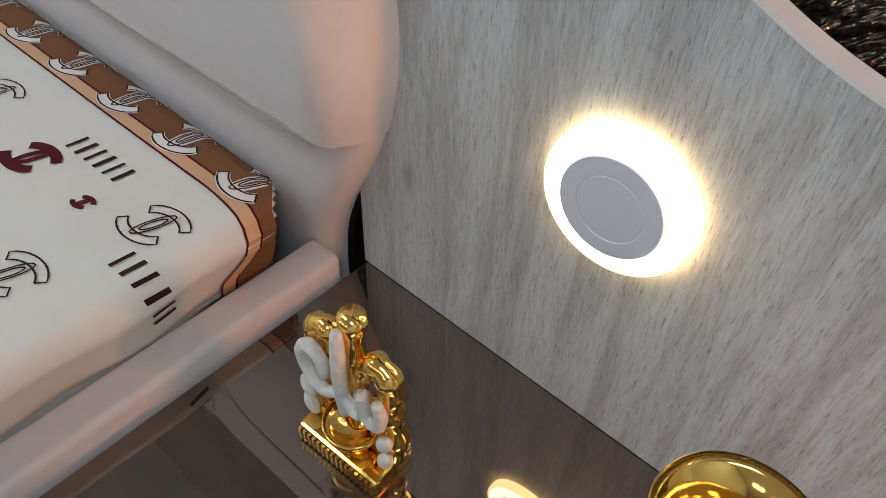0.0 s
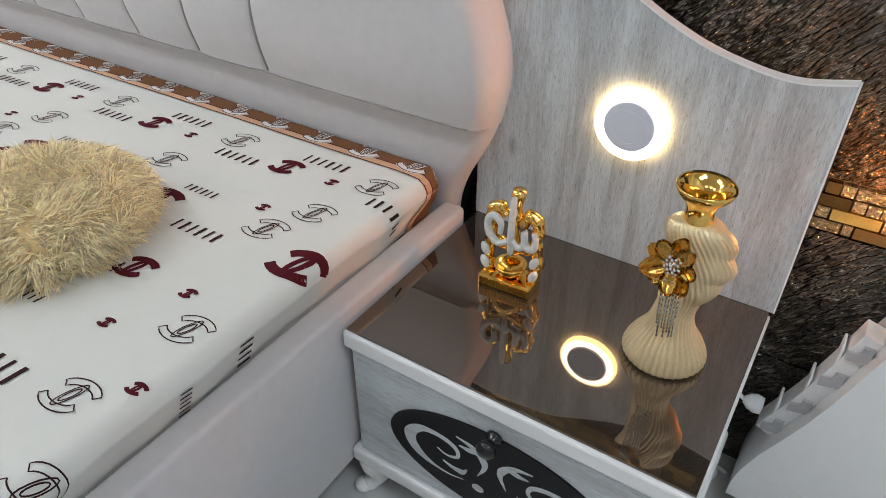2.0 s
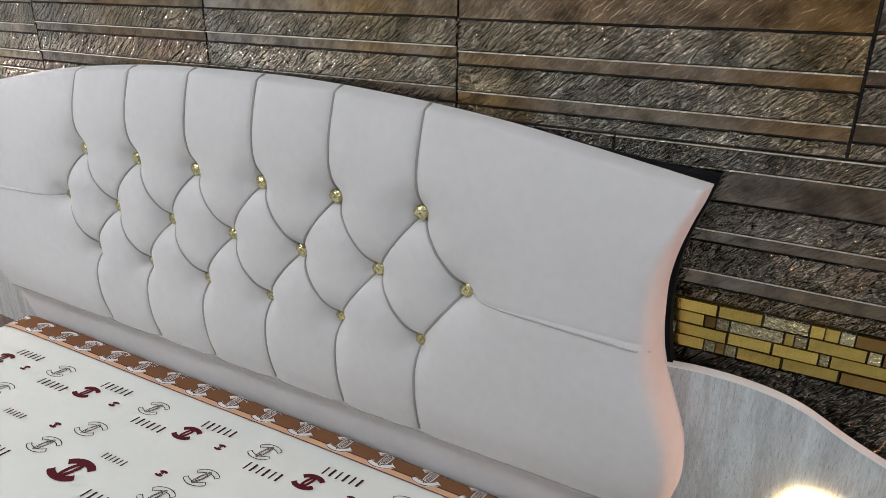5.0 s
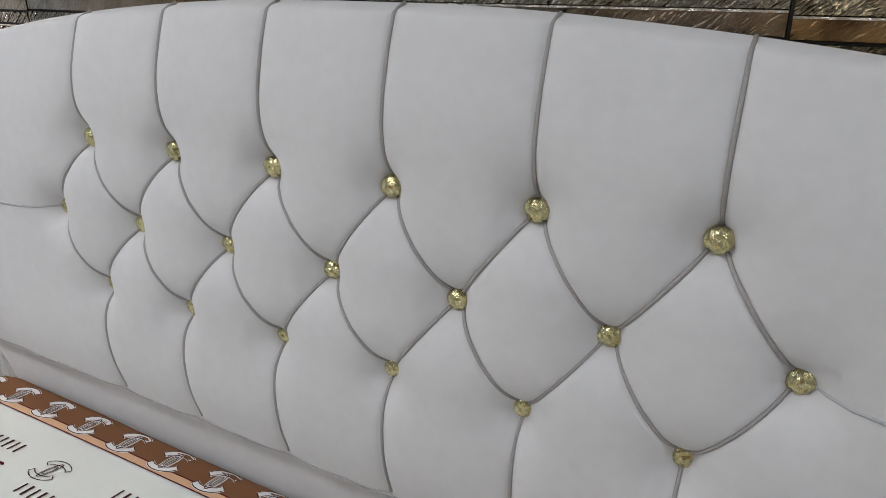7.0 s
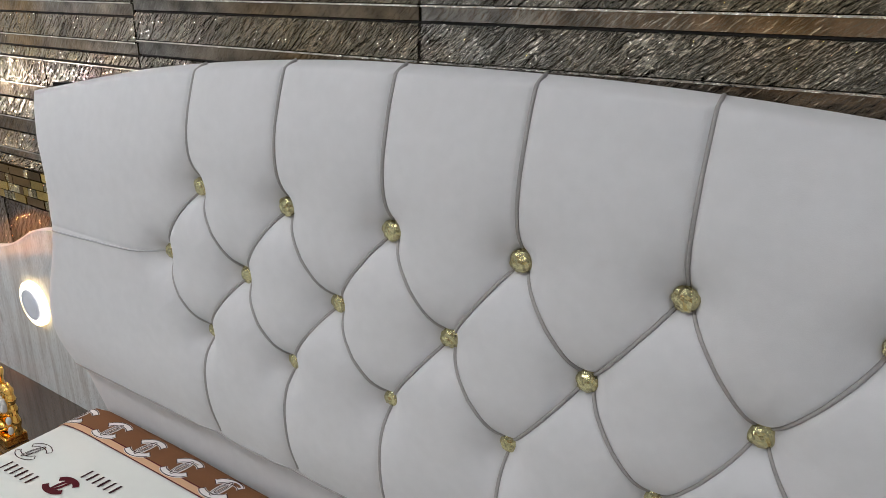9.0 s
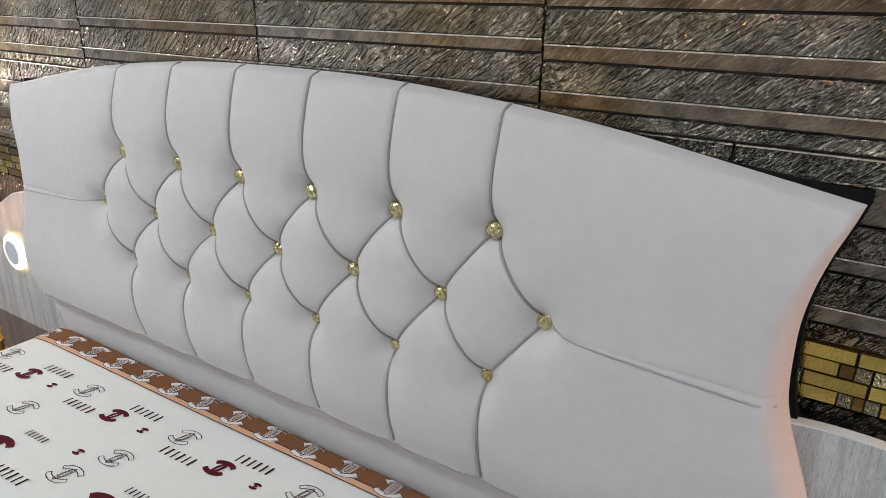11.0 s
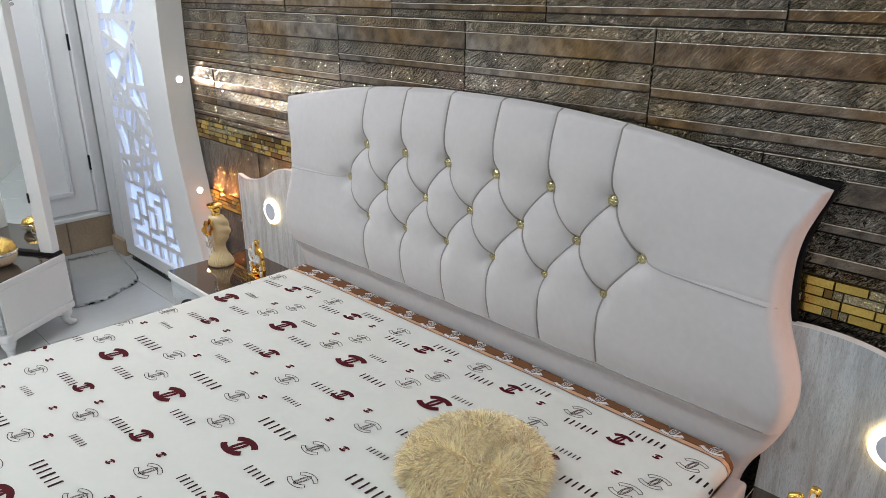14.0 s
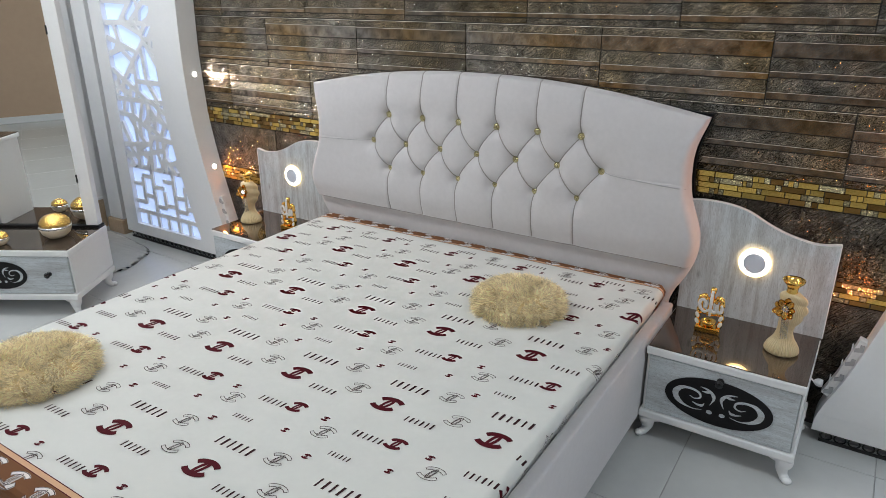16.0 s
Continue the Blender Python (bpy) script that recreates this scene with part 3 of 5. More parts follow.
def cloth(u, v, lift=0.0):
    """The place on the sheet of the flat cloth's point (u, v)."""
    def at(u, v):
        mid = (Y_HEAD + Y_FOOT) / 2
        hv = (Y_HEAD - Y_FOOT) / 2 - EDGE
        rx, dx = wrap(abs(u), A_HALF - EDGE, EDGE)
        ry, dy = wrap(abs(v - mid), hv, EDGE)
        cx, cy = max(0.0, rx - (A_HALF - 0.075)), max(0.0, ry - (hv + EDGE - 0.095))
        pull = math.hypot(cx, cy)
        if pull > 0.095:
            cx, cy = cx * 0.095 / pull, cy * 0.095 / pull
            rx, ry = min(rx, A_HALF - 0.095 + cx) if rx > A_HALF - 0.095 else rx, min(ry, hv + EDGE - 0.095 + cy) if ry > hv + EDGE - 0.095 else ry
        z = TOP_Z - max(dx, dy) - 0.25 * min(dx, dy)
        z += 0.0035 * noise.noise(Vector((u * 2.1, v * 2.1, 0.3)))
        side = min(1.0, max(dx, dy) / 0.03)
        fold = 0.0075 * side * noise.noise(Vector((u * 4, v * 13, 4.0)))
        rx -= 0.42 * max(0.0, min(dx, 0.09) - EDGE)
        sx = math.copysign(rx + (fold if dx > dy else 0), u)
        return Vector((sx, mid + math.copysign(ry + (fold if dy >= dx else 0), v - mid), max(z, 0.385 + 0.02 * noise.noise(Vector((u * 3, v * 3, 9))))))
    p = at(u, v)
    if not lift:
        return p
    e = 0.002
    nrm = (at(u + e, v) - at(u - e, v)).cross(at(u, v + e) - at(u, v - e))
    if nrm.length < 1e-12:
        nrm = Vector((0, 0, 1))
    return p + lift * nrm.normalized()


mattress = thing("mattress", "mattress set into the bed frame", "mattress")
part("core", box(-0.80, 0.80, Y_FOOT + 0.06, Y_HEAD - 0.06, 0.2, 0.44, 0.03), SHEET, mattress)
sheet = thing("bed_sheet", "cream cotton sheet with maroon printed motifs and brown borders", "bed sheet")
us = sorted(set([round(x, 4) for x in np.linspace(-1.0, 1.0, 110)] + [round(s * x, 4) for s in (-1, 1) for x in np.linspace(0.82, 1.0, 70)]))
vs = sorted(set([round(x, 4) for x in np.linspace(Y_FOOT - 0.1, Y_HEAD + 0.06, 120)] + [round(x, 4) for x in np.linspace(Y_HEAD - 0.09, Y_HEAD + 0.06, 22)]))
me = bpy.data.meshes.new("cover")
me.from_pydata([cloth(u, v) for v in vs for u in us], [], [(j * len(us) + i, j * len(us) + i + 1, (j + 1) * len(us) + i + 1, (j + 1) * len(us) + i) for j in range(len(vs) - 1) for i in range(len(us) - 1)])
me.materials.append(SHEET)
me.polygons.foreach_set("use_smooth", [True] * len(me.polygons))
cover = new("cover", me)
cover.parent = sheet


def bend(u, v):
    """The borders follow the rounded corners of the mattress."""
    k = min(max(0.0, abs(u) - 0.80), 0.14)
    d = 0.15 - math.sqrt(0.15 ** 2 - k * k)
    return -0.4 * d if v > -1 else d


def skew(u, v):
    """The sheet lies a little askew at the head."""
    return 0.017 * (u - 0.75) if v > -1 else 0.0


class Print:
    """Flat shapes laid on the sheet."""

    def __init__(self, lift):
        self.verts, self.faces, self.lift = [], [], lift

    def shape(self, outline, u, v, size, turn, slant=0.0):
        c, s = math.cos(turn), math.sin(turn)
        first = len(self.verts)
        for x, z in outline:
            x = x + slant * z
            self.verts.append(cloth(u + size * (x * c - z * s), v + size * (x * s + z * c), self.lift))
        h = len(outline) // 2
        for i in range(h - 1):
            self.faces.append((first + i, first + i + 1, first + 2 * h - 2 - i, first + 2 * h - 1 - i))

    def band(self, v0, v1, u0, u1, steps, rows=1):
        first = len(self.verts)
        for j in range(rows + 1):
            for i in range(steps + 1):
                u = u0 + (u1 - u0) * i / steps
                self.verts.append(cloth(u, v0 + (v1 - v0) * j / rows + bend(u, v0) + skew(u, v0), self.lift))
        for j in range(rows):
            for i in range(steps):
                a = first + j * (steps + 1) + i
                self.faces.append((a, a + 1, a + steps + 2, a + steps + 1))

    def put(self, name, material, label):
        me = bpy.data.meshes.new(name)
        me.from_pydata(self.verts, [], self.faces)
        me.materials.append(material)
        ob = new(name, me)
        ob.parent = sheet
        return tagged(ob, label, kind="stuff")


def arc(cx, cz, rx, rz, a0, a1, steps=9):
    return [(cx + rx * math.cos(radians(a0 + (a1 - a0) * k / steps)), cz + rz * math.sin(radians(a0 + (a1 - a0) * k / steps))) for k in range(steps + 1)]


# plain ornament: a leaning oval between two bowed bars, one unit wide
BOWS = [arc(0.08, 0.05, 0.42, 0.26, 24, 154, 10), arc(-0.08, -0.05, 0.42, 0.26, 204, 334, 10)]
OVAL = [(0.09 * math.cos(a) + 0.10 * math.sin(a), 0.26 * math.sin(a)) for a in np.linspace(0, 2 * math.pi, 15)]


def ornament(pr, u, v, size, turn, weight):
    for b in BOWS:
        pr.shape(strip_outline(b, weight), u, v, size, turn)
    pr.shape(strip_outline(OVAL, weight * 0.60), u, v, size, turn)


def outlined(pr, u, v, size, turn, weight, line):
    for b in BOWS:
        o = strip_outline(b, weight)
        pr.shape(strip_outline(o + o[:1], line), u, v, size, turn)
    for k in (0.70, 1.15):
        pr.shape(strip_outline([(x * k, z * k) for x, z in OVAL], line), u, v, size, turn)


def word_bars(pr, u, v, length, turn):
    """A row of six small plain shapes."""
    h = length * 0.24
    for k in range(6):
        x = (k - 2.5) * length / 6
        pr.shape(strip_outline([(x, -h / 2), (x, h / 2)], length * (0.058 if k % 2 else 0.044)), u, v, 1.0, turn, 0.12)


maroon, dark = Print(0.0012), Print(0.0012)
TURN_PRINT = 0.045
for ia in range(-6, 8):
    for ib in range(-3, 5):
        ou, ov = 0.109 + 0.335 * ia - 0.110 * ib, -1.364 + 0.016 * ia + 0.449 * ib
        for kind, du, dv, size in (("big", 0, 0, 0.088), ("med", 0.128, -0.133, 0.060), ("small", -0.10, -0.148, 0.024), ("small", 0.19, 0.172, 0.024), ("small", 0.066, 0.222, 0.022),
                                   ("line", -0.124, 0.02, 0.068), ("line", 0.137, 0.125, 0.066), ("line", 0.160, 0.270, 0.066),
                                   ("word", 0.003, 0.104, 0.132), ("word", 0.127, -0.025, 0.098), ("word", -0.062, 0.300, 0.098), ("word", -0.074, 0.200, 0.070)):
            u, v = ou + du, ov + dv
            u += 0.004 if ib < 2 else -0.015
            if ib == 2 and u > 0.8:
                u, v = u - 0.020, v - 0.020
            if abs(u) > 0.95 or v > -0.185 or (ib == 2 and dv > 0.06) or ib > 2 or v < -2.03:
                continue
            t = TURN_PRINT + 0.05
            if kind in ("big", "med"):
                ornament(maroon, u, v, size, t, 0.185)
            elif kind == "small":
                ornament(maroon, u, v, size, t, 0.22)
            elif kind == "line":
                outlined(dark, u, v, size, t, 0.15, 0.027)
            else:
                word_bars(dark, u, v, size, TURN_PRINT)
for k in range(-5, 2):
    hu, hv = 0.648 + 0.334 * k, -0.240 + 0.012 * k
    if abs(hu) < 0.9:
        ornament(maroon, hu, hv, 0.060, TURN_PRINT + 0.05, 0.185)
    for du, dv in ((0.10, 0.002), (0.06, -0.117)):
        if abs(hu + du) < 0.9:
            ornament(maroon, hu + du, hv + dv, 0.023, TURN_PRINT + 0.05, 0.22)
    for du, dv in ((-0.14, 0.026), (0.14, -0.085)):
        if abs(hu + du) < 0.92:
            outlined(dark, hu + du - (0.02 if hu + du > 0.8 else 0), hv + dv - (0.008 if hu + du > 0.8 else 0), 0.066, TURN_PRINT + 0.05, 0.15, 0.027)
    for du, dv, length in ((-0.10, -0.022, 0.098), (0.05, 0.046, 0.098), (-0.06, -0.137, 0.070)):
        if abs(hu + du) < 0.9:
            word_bars(dark, hu + du, hv + dv, length, TURN_PRINT)
maroon.put("maroon_print", MAROON, "repeated maroon printed ornaments")
dark.put("dark_print", INK, "repeated thin dark outlined ornaments and bars")
brown, tan, lines, white_motif, dark_motif = Print(0.0017), Print(0.0017), Print(0.0020), Print(0.0022), Print(0.0026)
for v0, v1, out, mid in ((-0.131, -0.035, 1, 0.018), (-2.05, -2.20, -1, 0.037)):
    brown.band(v0, v1, -0.97, 0.97, 150, 12)
    tan.band(v0 - 0.002 * out, v0 - 0.016 * out, -0.97, 0.97, 150, 3)
    lines.band(v0 - 0.0022 * out, v0 + 0.0002 * out, -0.97, 0.97, 150)
    lines.band(v0 - 0.0182 * out, v0 - 0.0158 * out, -0.97, 0.97, 150)
    for k in range(-13, 4):
        u = 0.519 + 0.107 * k
        bv = v0 + mid * out + bend(u, v0) * 0.6 + skew(u, v0)
        turn = 0.22 - (3.0 * max(0.0, u - 0.75) if out > 0 else 0)
        outlined(dark_motif, u, bv, 0.072, turn, 0.15, 0.026)
        ornament(white_motif, u, bv, 0.072, turn, 0.20)
brown.put("brown_border", BROWN, "brown printed border band")
tan.put("tan_border", TAN, "narrow tan border stripe")
lines.put("border_edging", MAROON, "thin maroon border lines")
dark_motif.put("border_dark_print", INK, "dark outlines of the border ornaments")
white_motif.put("border_white_print", WHITE_PRINT, "white ornaments along the brown border")


# ---- round fur cushions ----
def fur_cushion(place, radius, seed, label):
    rng = np.random.RandomState(seed)
    c = thing("fur_cushion", label, "cushion", pose(*place), "round fur cushions")
    h = 0.085
    prof = [(0.02, 0.002), (radius * 0.8, 0.004), (radius * 0.95, h * 0.3), (radius * 0.93, h * 0.6), (radius * 0.7, h * 0.9), (radius * 0.3, h), (0.01, h * 1.0)]
    part("pad", lathe(prof, 40), FUR_SKIN, c, "", True)
    n = 26000
    a = rng.uniform(0, 2 * math.pi, n)
    s = rng.uniform(0.0, 1.35, n) ** 0.6
    s = np.clip(s, 0, 1.2)
    r = radius * np.where(s < 0.95, s, 0.95)
    z = np.where(s < 0.95, h * np.sqrt(np.clip(1 - (s / 1.02) ** 3.0, 0.05, 1)), h * rng.uniform(0.02, 0.55, n))
    out = np.clip((s - 0.1) * 0.9, 0.05, 1.0)
    clump = rng.uniform(0, 2 * math.pi, 140)
    ci = ((np.cos(a) * r * 31).astype(int) * 7 + (np.sin(a) * r * 31).astype(int) * 13) % 140
    dirx = np.cos(a) * out + 0.8 * np.cos(clump[ci]) + rng.normal(0, 0.28, n)
    diry = np.sin(a) * out + 0.8 * np.sin(clump[ci]) + rng.normal(0, 0.28, n)
    dirz = 0.75 - 0.55 * np.clip(s, 0, 1) + rng.normal(0, 0.22, n)
    d = np.stack([dirx, diry, dirz], 1)
    d /= np.linalg.norm(d, axis=1)[:, None]
    base = np.stack([r * np.cos(a), r * np.sin(a), z], 1)
    length = rng.uniform(0.016, 0.036, n)[:, None]
    side = np.cross(d, rng.normal(0, 1, (n, 3)))
    side /= np.linalg.norm(side, axis=1)[:, None]
    w = 0.0010
    mid = base + d * length * 0.55
    tip = mid + (d + np.array([0, 0, -0.45]) + 0.3 * rng.normal(0, 1, (n, 3))) * length * 0.45
    tip[:, 2] = np.maximum(tip[:, 2], 0.003)
    mid[:, 2] = np.maximum(mid[:, 2], 0.004)
    v = np.concatenate([base - side * w, base + side * w, mid + side * w * 0.8, mid - side * w * 0.8, tip], 0)
    i = np.arange(n)
    f = [tuple(q) for q in np.stack([i, i + n, i + 2 * n, i + 3 * n], 1).tolist()] + [tuple(q) for q in np.stack([i + 3 * n, i + 2 * n, i + 4 * n], 1).tolist()]
    me = bpy.data.meshes.new("fur")
    me.from_pydata(v.tolist(), [], f)
    me.materials.append(FUR)
    ob = new("fur", me)
    ob.parent = c
    tagged(ob, "long shaggy cream fur", kind="stuff")
    return c


fur_cushion((0.475, -0.585, TOP_Z), 0.165, 3, "round shaggy cream fur cushion lying near the headboard")
fur_cushion((-0.56, -1.80, TOP_Z), 0.175, 4, "round shaggy cream fur cushion lying near the bed foot")


# ---- nightstands ----
# strokes of one half of the oval, in shares of its half axes, with their widths along the way
SCROLLS = (([(0.52, 0.05), (0.42, -0.02), (0.32, 0.08), (0.35, 0.28), (0.50, 0.38), (0.68, 0.33), (0.79, 0.08), (0.76, -0.20), (0.62, -0.42), (0.43, -0.50), (0.26, -0.44)],
            [(0, 0.01), (0.12, 0.025), (0.3, 0.045), (0.45, 0.05), (0.6, 0.12), (0.72, 0.10), (0.85, 0.025), (1, 0.006)]),
           ([(0.34, 0.58), (0.20, 0.52), (0.10, 0.36), (0.07, 0.16), (0.13, -0.14)], [(0, 0.008), (0.35, 0.055), (0.6, 0.07), (1, 0.006)]),
           ([(0.14, 0.44), (0.22, 0.40), (0.31, 0.40)], [(0, 0.05), (0.5, 0.045), (1, 0.006)]),
           ([(0.23, -0.13), (0.27, -0.25), (0.36, -0.26), (0.46, -0.20)], [(0, 0.012), (0.4, 0.055), (1, 0.008)]))


def oval_ornament(parent, x, y, z, a, b):
    """Black oval plate with pale scrolls and dots."""
    plate = part("oval_plate", prism([(x + a * math.cos(t), z + b * math.sin(t)) for t in np.linspace(0, 2 * math.pi, 65)[:-1]], y - 0.004, y - 0.0002), BLACK_PLATE, parent, "black oval plate with scroll cut-outs")
    for s in (-1, 1):
        for i, (line, widths) in enumerate(SCROLLS):
            pts = [(x + s * a * p.x, z + b * p.y) for p in smooth_line([(u, v, 0) for u, v in line], 5)]
            last_point = len(pts) - 1
            o = strip_outline(pts, [a * lerp(widths, k / last_point) for k in range(len(pts))])
            bm = bmesh.new()
            h = len(o) // 2
            front = [bm.verts.new((px, y - 0.0046 - 0.0003 * i, pz)) for px, pz in o]
            back = [bm.verts.new((px, y - 0.0041, pz)) for px, pz in o]
            for k in range(h - 1):
                m = 2 * h - 1 - k
                bm.faces.new((front[k], front[k + 1], front[m - 1], front[m]))
            for k in range(2 * h):
                n = (k + 1) % (2 * h)
                bm.faces.new((front[k], back[k], back[n], front[n]))
            part("scroll", bm, OAK_ALONG, plate)
        part("dot", prism([(x + a * (s * 0.12 + 0.055 * math.cos(t)), z + b * (-0.46 + 0.085 * math.sin(t))) for t in np.linspace(0, 2 * math.pi, 17)[:-1]], y - 0.0050, y - 0.0041), OAK_ALONG, plate)


def knob(parent, x, y, z):
    bm = lathe([(0.002, 0), (0.013, 0.001), (0.012, 0.006), (0.006, 0.010), (0.007, 0.016), (0.014, 0.021), (0.015, 0.027), (0.011, 0.032), (0.002, 0.034)], 24)
    bm.transform(pose(x, y, z, 90, 0, 0))
    part("knob", bm, KNOB, parent, "round black knob", True)


def cabriole_foot(parent, x, y, sx, sy, height):
    """White carved foot that curls outwards."""
    h = height
    pts = smooth_line([(x, y, h), (x + sx * 0.006, y + sy * 0.006, h * 0.80), (x + sx * 0.002, y + sy * 0.002, h * 0.50), (x + sx * 0.010, y + sy * 0.010, h * 0.24), (x + sx * 0.021, y + sy * 0.021, 0.010)], 5)
    radii = [lerp([(0, 0.031), (0.25, 0.030), (0.5, 0.021), (0.75, 0.015), (0.9, 0.016), (1, 0.012)], k / (len(pts) - 1)) for k in range(len(pts))]
    bm = tube(pts, radii, 12)
    for dx, dy in ((-1, 0), (0, -1)):
        wing = smooth_line([(x, y, h * 0.93), (x + sx * dx * 0.03, y + sy * dy * 0.03, h * 0.85), (x + sx * dx * 0.052, y + sy * dy * 0.052, h * 0.93)], 4)
        tube(wing, [0.018, 0.017, 0.016, 0.014, 0.012, 0.010, 0.008, 0.006, 0.005][:len(wing)], 8, bm=bm)
        curl = [(x + sx * (0.012 + dx * 0.0) + 0.010 * math.cos(a) * abs(dx), y + sy * 0.012 + 0.010 * math.cos(a) * abs(dy), h * 0.72 + 0.010 * math.sin(a)) for a in np.linspace(0, 5.2, 12)]
        tube(curl, 0.0065, 6, bm=bm)
    toe = bmesh.new()
    bmesh.ops.create_uvsphere(toe, u_segments=14, v_segments=8, radius=1.0, matrix=Matrix.Translation((x + sx * 0.024, y + sy * 0.024, 0.012)) @ Matrix.Diagonal((0.017, 0.017, 0.012, 1)))
    join(bm, toe)
    part("foot", bm, WHITE, parent, "white carved cabriole foot", True)


NS_W, NS_FRONT, NS_BACK, NS_TOP = 0.522, -0.4275, -0.046, 0.387


def nightstand(cx, s, label):
    """s is 1 where the wall panel falls to the positive side."""
    n = thing("nightstand", label, "nightstand", pose(cx, 0, 0), "nightstands")
    w = NS_W / 2
    part("body", box(-w + 0.012, w - 0.012, NS_FRONT + 0.020, NS_BACK - 0.002, 0.121, 0.353), WHITE, n)
    for k in (-1, 1):
        x0, x1 = sorted((k * (w - 0.0115), k * (w - 0.004)))
        part("side_panel", box(x0, x1, NS_FRONT + 0.012, NS_BACK, 0.121, 0.353, 0.001), WHITE, n)
    drawer = part("drawer_front", box(-w + 0.013, w - 0.013, NS_FRONT + 0.003, NS_FRONT + 0.0195, 0.123, 0.351, 0.0015), OAK_ALONG, n, "grey oak drawer front")
    oval_ornament(drawer, 0.0, NS_FRONT + 0.003, 0.231, 0.180, 0.088)
    knob(drawer, 0.0, NS_FRONT - 0.001, 0.322)
    part("top_slab", box(-w, w, NS_FRONT - 0.002, NS_BACK, 0.354, NS_TOP - 0.003, 0.004), WHITE, n)
    part("glass_top", box(-w + 0.004, w - 0.004, NS_FRONT + 0.004, NS_BACK + 0.0002, NS_TOP - 0.0028, NS_TOP + 0.001, 0.0008), GLASS_TOP, n, "bronze mirrored glass top")
    part("base_moulding", box(-w - 0.004, w + 0.004, NS_FRONT - 0.006, NS_BACK, 0.089, 0.1195, 0.006), WHITE, n)
    for kx in (-1, 1):
        cabriole_foot(n, kx * (w - 0.03), NS_FRONT + 0.03, kx, -1, 0.088)
        cabriole_foot(n, kx * (w - 0.03), NS_BACK - 0.035, kx, 1, 0.088)
    # wall panel with its waved top
    wave = [(-0.26, 0.838), (-0.20, 0.842), (-0.12, 0.838), (-0.05, 0.822), (0.02, 0.787), (0.08, 0.762), (0.15, 0.745), (0.20, 0.741), (0.261, 0.752)]
    xs = np.linspace(-0.26, 0.261, 36)
    lower = NS_TOP + 0.0015
    tops = [(x, ease(wave, x)) for x in xs]
    panel = [(x * s, z) for x, z in [(-0.26, lower)] + [(x, z - 0.003) for x, z in tops] + [(0.261, lower)]]
    part("wall_panel", prism(panel, -0.0455, -0.028), OAK_UP, n, "grey oak panel with a waved top edge")
    bm = bmesh.new()
    for (xa, za), (xb, zb) in zip(tops, tops[1:]):
        prism([(s * xa, za - 0.0028), (s * xa, za), (s * xb, zb), (s * xb, zb - 0.0028)], -0.046, -0.0275, bm)
    bmesh.ops.remove_doubles(bm, verts=bm.verts, dist=1e-6)
    part("edge_band", bm, WHITE, n, "white edge banding")
    part("edge_band", box(min(s * 0.2612, s * 0.2640), max(s * 0.2612, s * 0.2640), -0.046, -0.0275, lower, 0.750), WHITE, n, "white edge banding")
    # round lamp set in the panel
    lamp = thing("wall_lamp", "round led wall lamp with grey face and glowing warm rim", "wall lamp", pose(cx - s * 0.002, -0.0456, 0.632, 90, 0, 0), "round wall lamps")
    part("lit_rim", lathe([(0.030, 0.0), (0.0530, 0.0), (0.0530, 0.009), (0.051, 0.0100), (0.040, 0.0105), (0.030, 0.0105)], 48), LAMP_RIM, lamp, "glowing warm white rim", True)
    part("rim_edge", lathe([(0.0532, 0.0), (0.0555, 0.0), (0.0555, 0.008), (0.0548, 0.0092), (0.0532, 0.0096)], 48), LAMP_EDGE, lamp, "amber glowing edge of the rim", True)
    part("face", lathe([(0.001, 0.0106), (0.0385, 0.0106), (0.0390, 0.013), (0.0375, 0.0155), (0.0255, 0.0158), (0.0250, 0.0152), (0.0240, 0.0152), (0.0235, 0.0158), (0.001, 0.0158)], 48), LAMP_FACE, lamp, "pale grey plastic face")
    return n


nightstand(1.179, 1, "white and grey oak nightstand with bronze glass top beside the bed")
nightstand(-1.179, -1, "white and grey oak nightstand with bronze glass top beside the bed")


